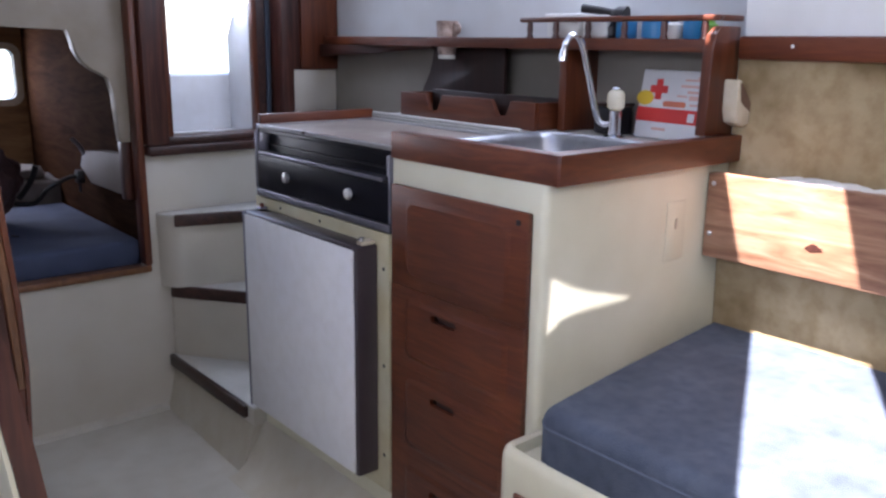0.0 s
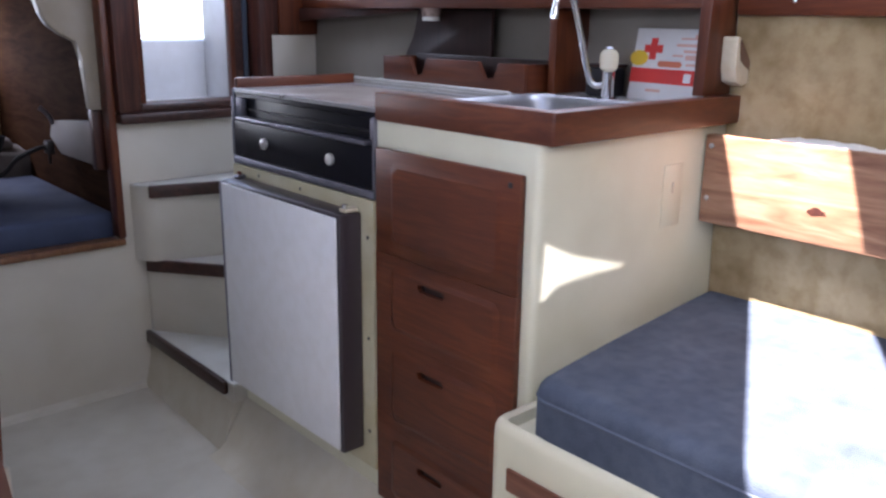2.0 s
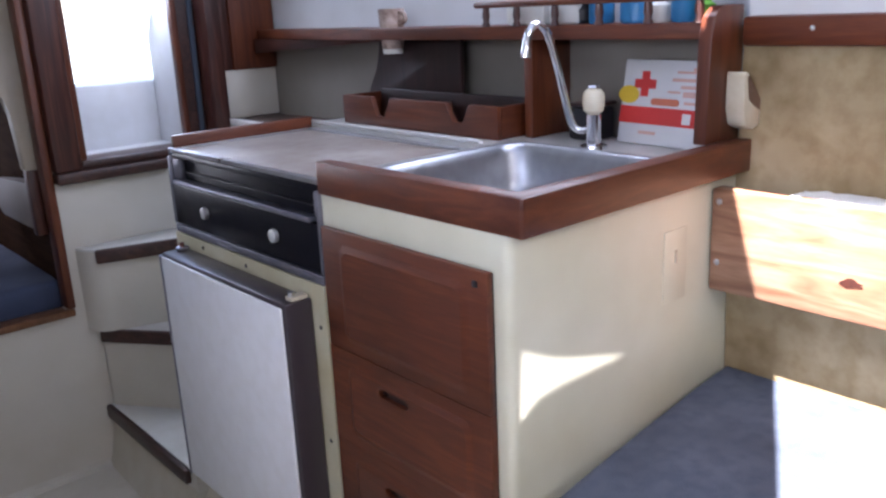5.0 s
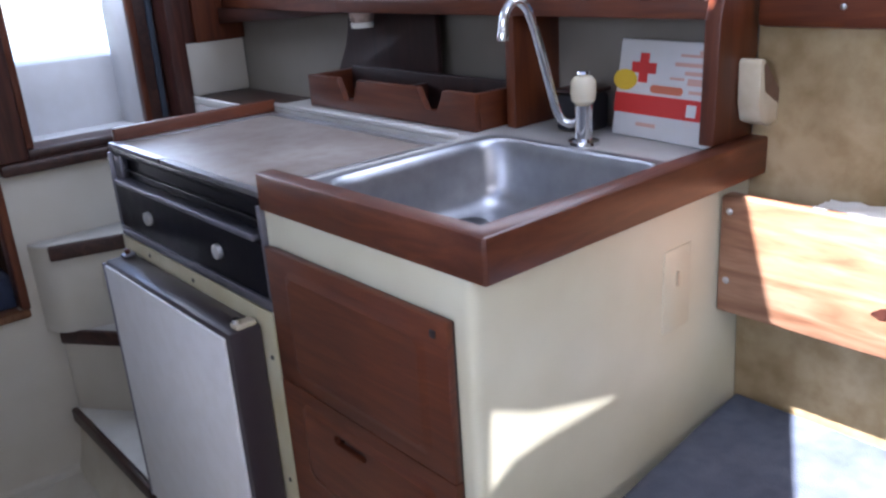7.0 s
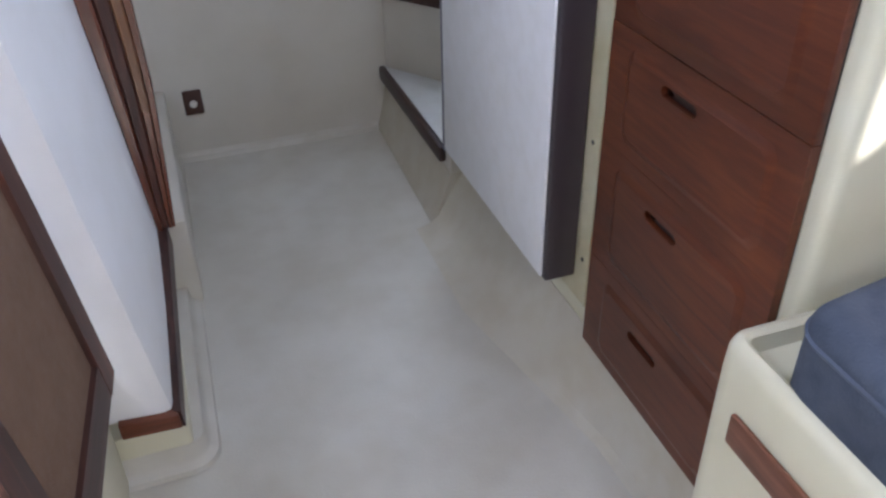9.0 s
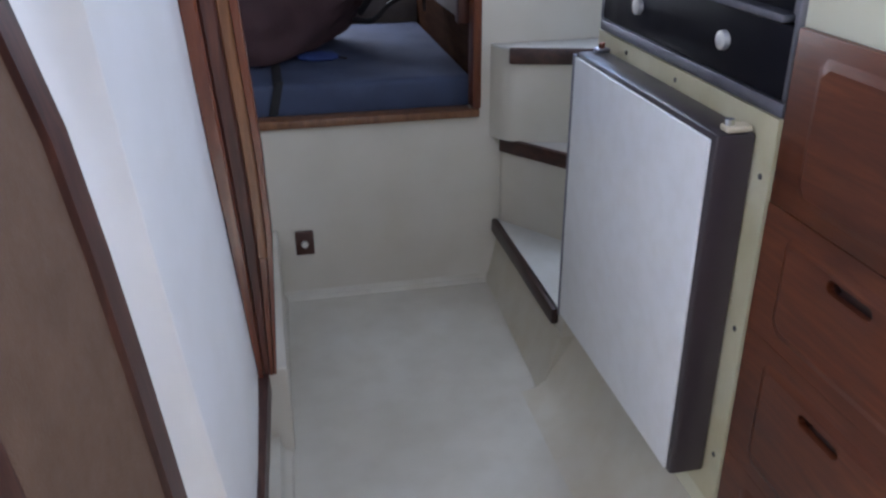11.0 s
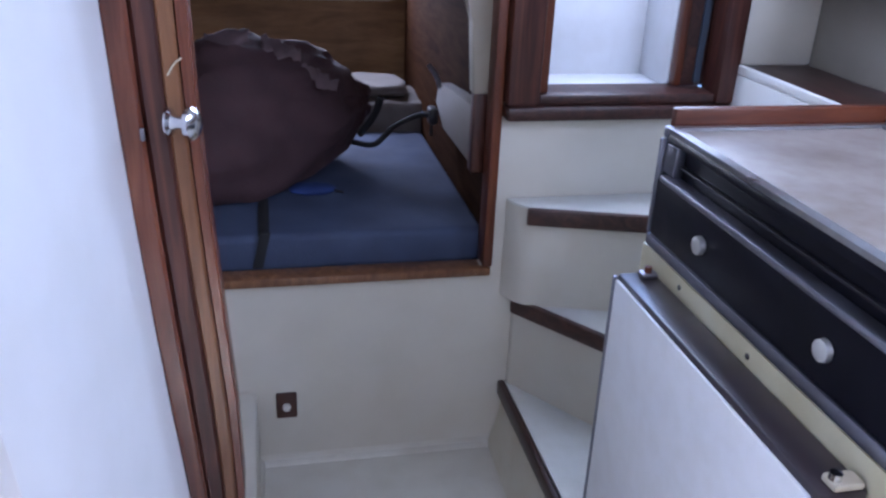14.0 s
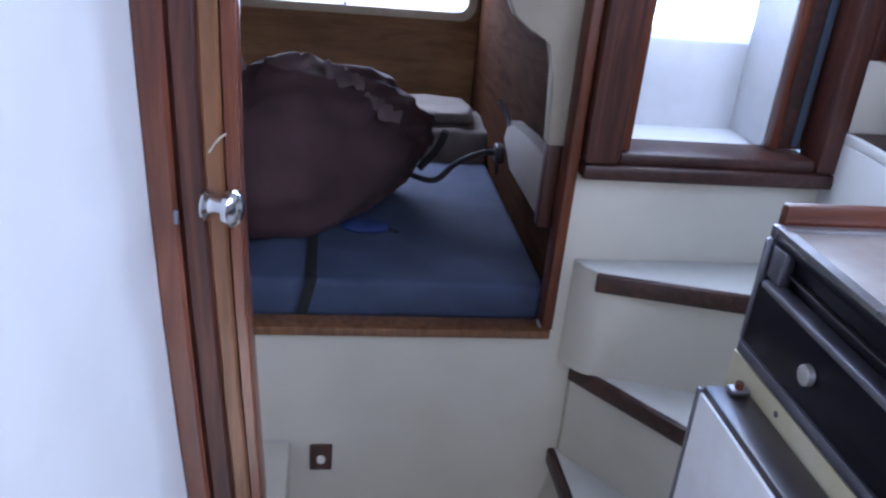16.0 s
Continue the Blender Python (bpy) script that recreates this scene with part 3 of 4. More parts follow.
DRAWERS = ((0.640, 0.833, None), (0.478, 0.6394, 0.598), (0.292, 0.4774, 0.432), (0.126, 0.2914, 0.236))
for z0, z1, zs in DRAWERS:
    out = [(-0.361, z0), (0.0, z0), (0.0, z1), (-0.361, z1)]
    field = [(-0.325 + 0.012, z0 + 0.018), (-0.045 - 0.012, z0 + 0.018), (-0.045, z0 + 0.030), (-0.045, z1 - 0.032), (-0.057, z1 - 0.020), (-0.313, z1 - 0.020), (-0.325, z1 - 0.032), (-0.325, z0 + 0.030)]
    if zs:
        slot = rounded(-0.196, -0.126, zs - 0.0075, zs + 0.0075, 0.0072)
        dr = part("drawer_front", holed(out, [slot], "x", -0.0145, -0.0042), mahogany_y, gal)
        part("raised_field", bevelled_field(field, slot), mahogany_y, dr)
        hole = [(-0.134 + 0.0068 * math.cos(k * math.pi / 8), zs + 0.0068 * math.sin(k * math.pi / 8)) for k in range(16)]
        # Near-black stands in for the shade inside the groove.
        part("finger_pull", holed(rounded(-0.1955, -0.1265, zs - 0.0073, zs + 0.0073, 0.0071), [hole], "x", -0.0105, -0.0045), darkest_z, dr, "shallow finger groove, shade in its near-black colour, with a dark hole")
    else:
        dr = part("drawer_front", block(-0.0145, -0.0042, -0.361, 0.0, z0, z1, 0.002), mahogany_y, gal)
        part("raised_field", bevelled_field(field, None), mahogany_y, dr)
        part("latch", block(-0.0165, -0.0146, -0.345, -0.336, z1 - 0.022, z1 - 0.013, 0.002), plastic_dark, dr, "small dark latch")

fr = thing("fridge", "built-in fridge with a white door and yellowed cream surround", "fridge")
ff = part("surround", holed([(0.018, 0.17), (0.558, 0.17), (0.558, 0.728), (0.018, 0.728)], [[(0.075, 0.24), (0.49, 0.24), (0.49, 0.68), (0.075, 0.68)]], "x", -0.0065, -0.0005), frame_cream, fr, "yellowed cream plastic surround")
for yy, zz in ((0.036, 0.655), (0.036, 0.45), (0.036, 0.25), (0.27, 0.712), (0.44, 0.714)):
    screw(ff, -0.0068, yy, zz)
fd = part("door", block(-0.0595, -0.0075, 0.053, 0.516, 0.208, 0.703, 0.005), gasket, fr, "fridge door with a dark brown edge")
part("door_panel", block(-0.0650, -0.0600, 0.061, 0.510, 0.215, 0.696, 0.002), door_white, fd, "white laminate panel")
part("edge_strip", block(-0.0662, -0.0600, 0.5105, 0.5165, 0.211, 0.699, 0.001), bar_metal, fd)
part("latch", block(-0.046, -0.014, 0.053, 0.074, 0.7035, 0.712, 0.003), ivory, fd, "cream plastic latch")
part("latch_pin", tube([(-0.040, 0.063, 0.712), (-0.040, 0.063, 0.719)], 0.006), chrome, fd)
part("hinge", block(-0.036, -0.012, 0.488, 0.506, 0.7035, 0.711, 0.003), bar_metal, fd, "small metal hinge")
part("hinge_pin", tube([(-0.025, 0.496, 0.711), (-0.025, 0.496, 0.719)], 0.005), mahogany_z, fd)

st = thing("stove", "black enamelled galley stove with chrome trim and a closed lid", "stove")
part("body", block(0.012, 0.333, 0.016, 0.552, 0.7285, 0.884, 0.003), black_enamel, st)
part("control_panel", block(-0.006, 0.0115, 0.020, 0.546, 0.748, 0.829, 0.003), black_enamel, st)
part("top_panel", prism([(-0.001, 0.881), (0.0115, 0.881), (0.0115, 0.8915), (0.001, 0.8915)], "y", 0.020, 0.546, 0.001), black_enamel, st)
part("middle_bar", block(-0.012, 0.0115, 0.036, 0.530, 0.8300, 0.8395, 0.003), bar_metal, st, "dull metal bar")
part("bottom_strip", block(-0.008, 0.0115, 0.014, 0.552, 0.7300, 0.7472, 0.003), bar_metal, st, "dull metal strip")
part("left_trim", block(-0.008, 0.0118, 0.5465, 0.5525, 0.748, 0.884, 0.002), bar_metal, st)
part("right_trim", block(-0.008, 0.0118, 0.0125, 0.0195, 0.748, 0.884, 0.002), bar_metal, st)
part("slot_end", block(-0.003, 0.0115, 0.510, 0.540, 0.840, 0.8805, 0.002), bar_metal, st)
part("slot_end", block(-0.003, 0.0115, 0.025, 0.032, 0.840, 0.8805, 0.002), bar_metal, st)
part("inner_grille", block(0.004, 0.0115, 0.033, 0.509, 0.8535, 0.857, 0.001), plastic_dark, st)
for yy in (0.404, 0.152):
    kn = part("knob", tube([(-0.0062, yy, 0.790), (-0.008, yy, 0.790), (-0.0085, yy, 0.790), (-0.015, yy, 0.790), (-0.0165, yy, 0.790)], [0.0095, 0.0095, 0.0120, 0.0115, 0.008], 20), satin, st, "round pale metal knob")
lid = part("lid_frame", holed([(0.000, 0.010), (0.336, 0.010), (0.336, 0.554), (0.000, 0.554)], [[(0.014, 0.028), (0.322, 0.028), (0.322, 0.542), (0.014, 0.542)]], "z", 0.8918, 0.8985), steel, st, "steel lid frame")
part("lid_panel", block(0.0145, 0.3215, 0.0285, 0.5415, 0.885, 0.8950, 0.002), griddle, lid, "worn tan lid")
part("lid_bead", block(0.020, 0.316, 0.044, 0.052, 0.8952, 0.8972, 0.0008), steel, lid)
part("lid_corner", block(-0.002, 0.010, 0.544, 0.557, 0.884, 0.900, 0.003), bar_metal, st)

wt = thing("worktop", "white laminate galley worktop cut out for the sink", "worktop")
top = [(0.02, -0.384), (0.545, -0.384), (0.545, 0.58), (0.340, 0.58), (0.340, 0.012), (0.02, 0.012)]
part("slab", holed(top, [rounded(0.052, 0.362, -0.372, -0.052, 0.035)], "z", 0.8855, 0.905), counter_white, wt)
part("back_edge", block(0.340, 0.352, 0.016, 0.575, 0.9055, 0.914, 0.003), counter_white, wt)
fdl = thing("counter_fiddle", "mahogany fiddle edging along the worktop", "trim")
part("corner_fiddle", prism([(-0.008, 0.010), (-0.0015, -0.4075), (-0.0005, -0.4088), (0.0015, -0.4095), (0.530, -0.4085), (0.547, -0.39), (0.52, -0.3805), (0.022, -0.3805), (0.020, 0.010)], "z", 0.880, 0.930, 0.003), mahogany_flat, fdl)
part("stove_fiddle", block(0.014, 0.345, 0.5585, 0.574, 0.886, 0.921, 0.004), mahogany_x, fdl)

sk = thing("sink", "square stainless steel sink set in the worktop", "sink")
o, i0 = rounded(0.024, 0.382, -0.3800, -0.032, 0.03, 6), rounded(0.052, 0.362, -0.368, -0.056, 0.045, 6)
b = bmesh.new()
depth = [(o, 0.9055, 0), (o, 0.914, 0), (i0, 0.9150, -0.010), (i0, 0.9148, -0.004), (i0, 0.911, 0.001), (i0, 0.900, 0.006), (i0, 0.855, 0.012), (i0, 0.838, 0.016), (i0, 0.827, 0.024), (i0, 0.822, 0.038), (i0, 0.820, 0.056)]
rings = []
for pts, z, inset in depth:
    cx, cy = 0.207, -0.212
    ring = []
    for px, py in pts:
        ring.append(b.verts.new((cx + (px - cx) * (1 - inset / 0.155), cy + (py - cy) * (1 - inset / 0.155), z)))
    rings.append(ring)
for r0, r1 in zip(rings, rings[1:]):
    for k in range(len(r0)):
        b.faces.new((r0[k], r0[(k + 1) % len(r0)], r1[(k + 1) % len(r0)], r1[k]))
b.faces.new(rings[-1])
part("basin", b, sink_steel, sk)
part("drain", tube([(0.245, -0.120, 0.8205), (0.245, -0.120, 0.823), (0.245, -0.120, 0.8232), (0.245, -0.120, 0.8215)], [0.026, 0.024, 0.017, 0.016], 20), plastic_dark, sk, "dark drain")

tap = thing("galley_tap", "chrome swan-neck tap with a clear knob beside the sink", "tap")
part("base", tube([(0.432, -0.168, 0.905), (0.432, -0.168, 0.910), (0.432, -0.168, 0.914)], [0.024, 0.023, 0.013], 20), chrome, tap)
part("column", tube([(0.432, -0.168, 0.912), (0.432, -0.168, 0.940), (0.432, -0.168, 0.962)], [0.013, 0.012, 0.013], 18), chrome, tap)
kn = part("handle", tube([(0.432, -0.168, 0.962 + h) for h in (0, 0.006, 0.018, 0.034, 0.041, 0.044)], [0.010, 0.017, 0.019, 0.018, 0.013, 0.004], 12), glass, tap, "clear acrylic handle")
part("handle_cap", tube([(0.432, -0.168, 1.006), (0.432, -0.168, 1.010)], [0.010, 0.008], 12), chrome, kn)
sp = curve_points([(0.432, -0.163, 0.938), (0.427, -0.143, 0.934), (0.417, -0.131, 0.952), (0.399, -0.121, 1.03), (0.385, -0.114, 1.085), (0.373, -0.110, 1.106), (0.357, -0.106, 1.110), (0.344, -0.103, 1.094), (0.339, -0.102, 1.060)], 6)
part("spout", tube(sp, [0.0068] * (len(sp) - 4) + [0.0072, 0.0085, 0.0085, 0.0085], 12), chrome, tap)

# ---- steps ----
P1 = [(-0.030, 0.574), (-0.030, 1.075), (0.386, 1.075), (0.386, 0.574)]
P2 = [(-0.026, 1.060), (0.130, 0.845), (0.312, 0.600), (0.386, 0.600), (0.386, 1.075), (-0.026, 1.075)]
P3 = [(-0.056, 1.075), (-0.050, 1.058), (-0.042, 1.042), (-0.033, 1.030), (-0.022, 1.020), (-0.008, 1.0125), (0.190, 0.955), (0.386, 0.899), (0.386, 1.075)]
steps = thing("companionway_steps", "cream winding steps with dark wooden nosings", "steps")
tops = (0.168, 0.386, 0.604)
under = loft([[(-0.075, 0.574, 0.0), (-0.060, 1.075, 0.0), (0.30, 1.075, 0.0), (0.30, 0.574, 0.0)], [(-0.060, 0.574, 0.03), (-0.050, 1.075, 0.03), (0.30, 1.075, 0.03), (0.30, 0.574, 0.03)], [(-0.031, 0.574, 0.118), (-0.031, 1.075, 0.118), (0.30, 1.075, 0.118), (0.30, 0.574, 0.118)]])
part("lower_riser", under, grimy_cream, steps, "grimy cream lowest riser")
for pts, z0, z1 in ((P1, 0.1185, tops[0]), (P2, tops[0] + 0.0005, tops[1]), (P3, tops[1] + 0.0005, tops[2])):
    part("riser", prism(pts, "z", z0, z1 - 0.006), bulk_paint, steps)
    part("tread", prism(pts, "z", z1 - 0.0055, z1, 0.0015), tread_white, steps)


def nosing(a, b, z, h=0.034, t=0.016):
    a, b = Vector(a), Vector(b)
    n = Vector((-(b - a).y, (b - a).x)).normalized() * t
    if n.x > 0:
        n = -n
    return prism([tuple(a), tuple(b), tuple(b + n), tuple(a + n)], "z", z - h, z + 0.002, 0.005)


part("nosing", nosing((-0.0305, 0.600), (-0.0305, 1.074), tops[0]), dark_wood, steps)
part("nosing", nosing((-0.0265, 1.0595), (0.236, 0.702), tops[1]), dark_wood, steps)
part("nosing", nosing((-0.0285, 1.0175), (0.386, 0.899), tops[2]), dark_wood, steps)
struct("step_side_wall", block(0.388, 0.399, 0.576, 1.075, 0.0, 0.861, 0.003), liner_white, "white side wall of the stairwell")
lw = thing("galley_ledge", "dark wooden ledge with a white edge beside the doorway", "ledge")
part("top", block(0.400, 0.556, 0.586, 1.060, 0.861, 0.874, 0.003), dark_wood, lw)
part("white_edge", block(0.388, 0.3995, 0.586, 1.060, 0.8615, 0.879, 0.002), liner_white, lw)
struct("wall_aft_liner", block(0.396, 0.558, 1.061, 1.0755, 0.8745, 1.004, 0.003), bulk_paint, "white liner beside the companionway")
ub = thing("corner_locker", "reddish wooden corner locker above the ledge", "locker")
part("panel", block(0.4255, 0.559, 1.050, 1.075, 1.004, 1.70, 0.004), mahogany_z, ub)
part("side_panel", block(0.3955, 0.425, 1.055, 1.075, 1.0045, 1.70, 0.004), dark_wood_z, ub)

# ---- shelf over the galley ----
sh = thing("galley_shelf", "mahogany shelf with an end panel and a low fiddle rail", "shelf")
ledge = [(0.447, -0.370), (0.4475, 0.46), (0.472, 0.72), (0.505, 1.048), (0.5595, 1.048), (0.5595, -0.370)]
part("shelf_board", prism(ledge, "z", 1.082, 1.106, 0.003), mahogany_y, sh)
part("end_panel", prism([(0.418, 0.9305), (0.424, 1.085), (0.430, 1.115), (0.450, 1.130), (0.512, 1.130), (0.512, 0.9305)], "y", -0.3865, -0.365, 0.003), mahogany_z, sh)
part("divider", prism([(0.452, 0.906), (0.452, 1.081), (0.559, 1.081), (0.559, 0.906)], "y", -0.012, 0.008, 0.002), mahogany_z, sh)
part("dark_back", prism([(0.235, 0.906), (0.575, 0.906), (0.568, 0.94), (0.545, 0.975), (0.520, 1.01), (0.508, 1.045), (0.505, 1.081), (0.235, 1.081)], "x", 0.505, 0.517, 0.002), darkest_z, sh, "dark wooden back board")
part("lower_apron", prism([(0.50, 1.0815), (1.045, 1.0815), (1.045, 1.045), (0.75, 1.060), (0.50, 1.076)], "x", 0.49, 0.502, 0.001), dark_wood, sh)
part("rail", block(0.440, 0.456, -0.385, 0.125, 1.139, 1.150, 0.004), mahogany_y, sh)
part("rail_return", block(0.4565, 0.524, -0.3845, -0.368, 1.139, 1.150, 0.004), mahogany_x, sh)
for yy in (0.098, 0.020, -0.070, -0.165, -0.260, -0.350):
    part("rail_post", tube([(0.448, yy, 1.106), (0.448, yy, 1.115), (0.448, yy, 1.124), (0.448, yy, 1.1395)], [0.009, 0.0055, 0.0075, 0.006], 10), dark_wood_z, sh)

rk = thing("plate_rack", "mahogany plate rack with two notched openings", "rack")
front = [(0.022, 0.906), (0.022, 0.967), (0.098, 0.967), (0.114, 0.930), (0.144, 0.930), (0.163, 0.967), (0.338, 0.967), (0.356, 0.925), (0.386, 0.925), (0.402, 0.967), (0.505, 0.967), (0.505, 0.906)]
part("front_board", prism(front, "x", 0.394, 0.406, 0.0015), mahogany_y, rk)
part("side_board", block(0.4065, 0.50, 0.022, 0.033, 0.906, 0.966, 0.002), mahogany_x, rk)
part("side_board", block(0.4065, 0.50, 0.494, 0.505, 0.906, 0.966, 0.002), mahogany_x, rk)
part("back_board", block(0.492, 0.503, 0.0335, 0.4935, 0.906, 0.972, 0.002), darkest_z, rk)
part("partition", block(0.4065, 0.4915, 0.248, 0.258, 0.906, 0.955, 0.002), dark_wood, rk)

# first aid box leaning in the cubby
kit = thing("first_aid_box", "white first aid box with a red cross and red band", "box")
KM = Matrix.LocRotScale((0.497, -0.252, 0.9065), Euler((0, radians(9), radians(-5))), (1, 1.02, 0.95))


def on_kit(b, name, mat, parent, label=""):
    bmesh.ops.transform(b, matrix=KM, verts=b.verts[:])
    return part(name, b, mat, parent, label)


carton = on_kit(block(0, 0.035, -0.092, 0.090, 0, 0.148, 0.003), "carton", card_white, kit)
on_kit(block(-0.0008, 0.0005, -0.0915, 0.0895, 0.036, 0.066, 0), "red_band", card_red, carton)
on_kit(prism([(0.020, 0.098), (0.020, 0.114), (0.034, 0.114), (0.034, 0.128), (0.050, 0.128), (0.050, 0.114), (0.064, 0.114), (0.064, 0.098), (0.050, 0.098), (0.050, 0.084), (0.034, 0.084), (0.034, 0.098)], "x", -0.0010, 0.0005), "red_cross", card_red, carton)
on_kit(prism([(0.074 + 0.022 * math.cos(a / 8 * math.pi), 0.086 + 0.016 * math.sin(a / 8 * math.pi)) for a in range(16)], "x", -0.0012, 0.0005), "yellow_spot", card_yellow, carton)
on_kit(prism(rounded(-0.030, 0.026, 0.070, 0.082, 0.0055), "x", -0.0012, 0.0005), "orange_label", card_orange, carton)
for y0, y1, z0, z1 in ((-0.062, -0.012, 0.112, 0.118), (-0.062, -0.030, 0.100, 0.106), (-0.062, -0.036, 0.086, 0.096), (-0.030, -0.006, 0.092, 0.096), (-0.075, -0.050, 0.130, 0.136), (-0.070, -0.040, 0.074, 0.079), (-0.072, -0.020, 0.126, 0.130), (0.010, 0.045, 0.018, 0.024)):
    on_kit(block(-0.0010, 0.0005, y0, y1, z0, z1, 0), "print_bar", card_pink, carton)
on_kit(block(-0.0011, 0.0005, -0.056, -0.040, 0.041, 0.059, 0), "white_patch", card_white, carton)
dk = thing("dark_tin", "small dark tin in the cubby behind the tap", "tin")
part("body", block(0.475, 0.535, -0.135, -0.075, 0.906, 0.965, 0.008), plastic_dark, dk)
part("lid", block(0.473, 0.537, -0.137, -0.073, 0.9655, 0.972, 0.003), dark_wood, dk)

hd = thing("soap_holder", "ivory plastic wedge-shaped holder on the shelf end", "holder")
part("body", prism([(0.468, 0.978), (0.467, 1.030), (0.471, 1.035), (0.478, 1.033), (0.519, 0.990), (0.523, 0.966), (0.515, 0.952), (0.498, 0.947), (0.476, 0.955)], "y", -0.418, -0.3872, 0.0025), ivory, hd)
# Flat brown plate draws the shaded hollow on the solid body.
part("mouth", prism([(0.474, 1.027), (0.479, 1.029), (0.517, 0.988), (0.518, 0.972), (0.496, 0.984), (0.480, 0.994)], "y", -0.4188, -0.416, 0), tan_panel, hd, "brown plate in place of the shadowed opening")

mg = thing("mug", "mottled brown and cream mug set in the shelf edge", "mug")
part("cup", tube([(0.474, 0.415, z) for z in (1.062, 1.066, 1.080, 1.115, 1.146)], [0.020, 0.023, 0.0245, 0.027, 0.029], 24), cup_print, mg)
part("base", tube([(0.474, 0.415, 1.052), (0.474, 0.415, 1.0618)], [0.0215, 0.022], 24), plastic_white, mg, "white unglazed foot")
hp = curve_points([(0.474, 0.389, 1.138), (0.474, 0.371, 1.134), (0.474, 0.370, 1.120), (0.474, 0.390, 1.114)], 5)
part("handle", tube(hp, 0.005, 8), cup_print, mg)

# small things on the shelf
def bottle(name, label, y, mat, r, n, cap, x=0.50):
    th = thing(name, label, "bottle", "bottles on the shelf")
    zc = 1.106
    part("body", tube([(x, y, zc), (x, y, zc + 0.004), (x, y, zc + n * 0.75), (x, y, zc + n * 0.9)], [r * 0.9, r, r, r * 0.45], 16), mat, th)
    part("cap", tube([(x, y, zc + n * 0.9), (x, y, zc + n)], [r * 0.48, r * 0.45], 12), cap, th)
    return th


bottle("bottle", "blue plastic bottle with a white cap", -0.130, plastic_blue, 0.022, 0.044, plastic_white)
bottle("bottle", "squat light blue bottle lying low on the shelf", -0.205, plastic_blue, 0.030, 0.046, plastic_blue)
bottle("bottle", "small white bottle with a dark cap", -0.245, plastic_white, 0.018, 0.036, plastic_dark)
bottle("bottle", "blue plastic bottle beside the green one", -0.290, plastic_blue, 0.020, 0.045, plastic_dark)
bottle("bottle", "small bright green plastic bottle", -0.330, plastic_green, 0.014, 0.034, plastic_green)
for label, y0, y1, z1 in (("clear lidded food box on the shelf", -0.02, 0.075, 1.150), ("low white plastic tub on the shelf", -0.098, -0.03, 1.146)):
    tb = thing("food_tub", label, "tub", "tubs on the shelf")
    part("tub", block(0.475, 0.545, y0, y1, 1.1065, z1, 0.008), plastic_white, tb)
    part("lid", block(0.472, 0.548, y0 - 0.003, y1 + 0.003, z1, z1 + 0.008, 0.003), liner_white, tb)
pn = thing("hand_torch", "black hand torch lying across the shelf rail", "torch")
part("barrel", tube([(0.470, -0.035, 1.168), (0.478, -0.075, 1.163), (0.484, -0.105, 1.158)], [0.010, 0.009, 0.008], 12), plastic_dark, pn)
part("head", tube([(0.484, -0.105, 1.158), (0.487, -0.118, 1.156), (0.490, -0.135, 1.153)], [0.009, 0.016, 0.018], 14), plastic_dark, pn)
dkc = thing("kettle", "dark squat kettle among the bottles", "kettle")
part("pot", tube([(0.505, -0.085, z) for z in (1.1065, 1.112, 1.130, 1.142, 1.146)], [0.022, 0.027, 0.028, 0.020, 0.006], 18), plastic_dark, dkc)
part("handle", tube(curve_points([(0.505, -0.108, 1.140), (0.505, -0.100, 1.160), (0.505, -0.072, 1.160), (0.505, -0.062, 1.140)], 5), 0.003, 8), plastic_dark, dkc)

# ---- settee ----
se = thing("settee", "cream moulded settee base with a wooden inset strip", "settee")
rings = []
for z, d in ((0.0, 0.0), (0.440, 0.0), (0.460, 0.001), (0.469, 0.004), (0.474, 0.009), (0.475, 0.014), (0.471, 0.020), (0.454, 0.024)):
    bend = [(-0.0685 + (0.030 - d) * math.cos(radians(t)), -0.4165 + (0.030 - d) * math.sin(radians(t)), z) for t in (90, 108, 126, 144, 162, 180)]
    rings.append([(0.498 - d, -2.5, z), (0.498 - d, -0.3865 - d, z)] + bend + [(-0.0985 + d, -2.5, z)])
part("base", loft(rings), gelcoat, se)
part("wood_strip", block(-0.1050, -0.0985, -2.3, -0.436, 0.374, 0.412, 0.005), strip_wood, se, "worn reddish wooden strip")
cu = thing("settee_cushion", "slate blue cloth settee cushion, partly in sun", "cushion")
def cushion(pts, z0, z1, r):
    """A stuffed slab: its outline drawn in at the bottom and rounded over at the top."""
    c = Vector((sum(p[0] for p in pts) / len(pts), sum(p[1] for p in pts) / len(pts)))

    def ring(d, z):
        out = []
        for i, p in enumerate(pts):
            a, q, b = Vector(pts[i - 1]), Vector(p), Vector(pts[(i + 1) % len(pts)])
            n1, n2 = (q - a).normalized().orthogonal(), (b - q).normalized().orthogonal()
            n = (n1 + n2).normalized()
            if (c - q).dot(n) < 0:
                n = -n
            w = q + n * d
            out.append((w.x, w.y, z))
        return out

    arc = [(1 - math.cos(radians(k * 15)), 1 - math.sin(radians(k * 15))) for k in range(7)]
    return loft([ring(0.012, z0), ring(0.0, z0 + 0.012)] + [ring(r * d, z1 - r * h) for d, h in arc])


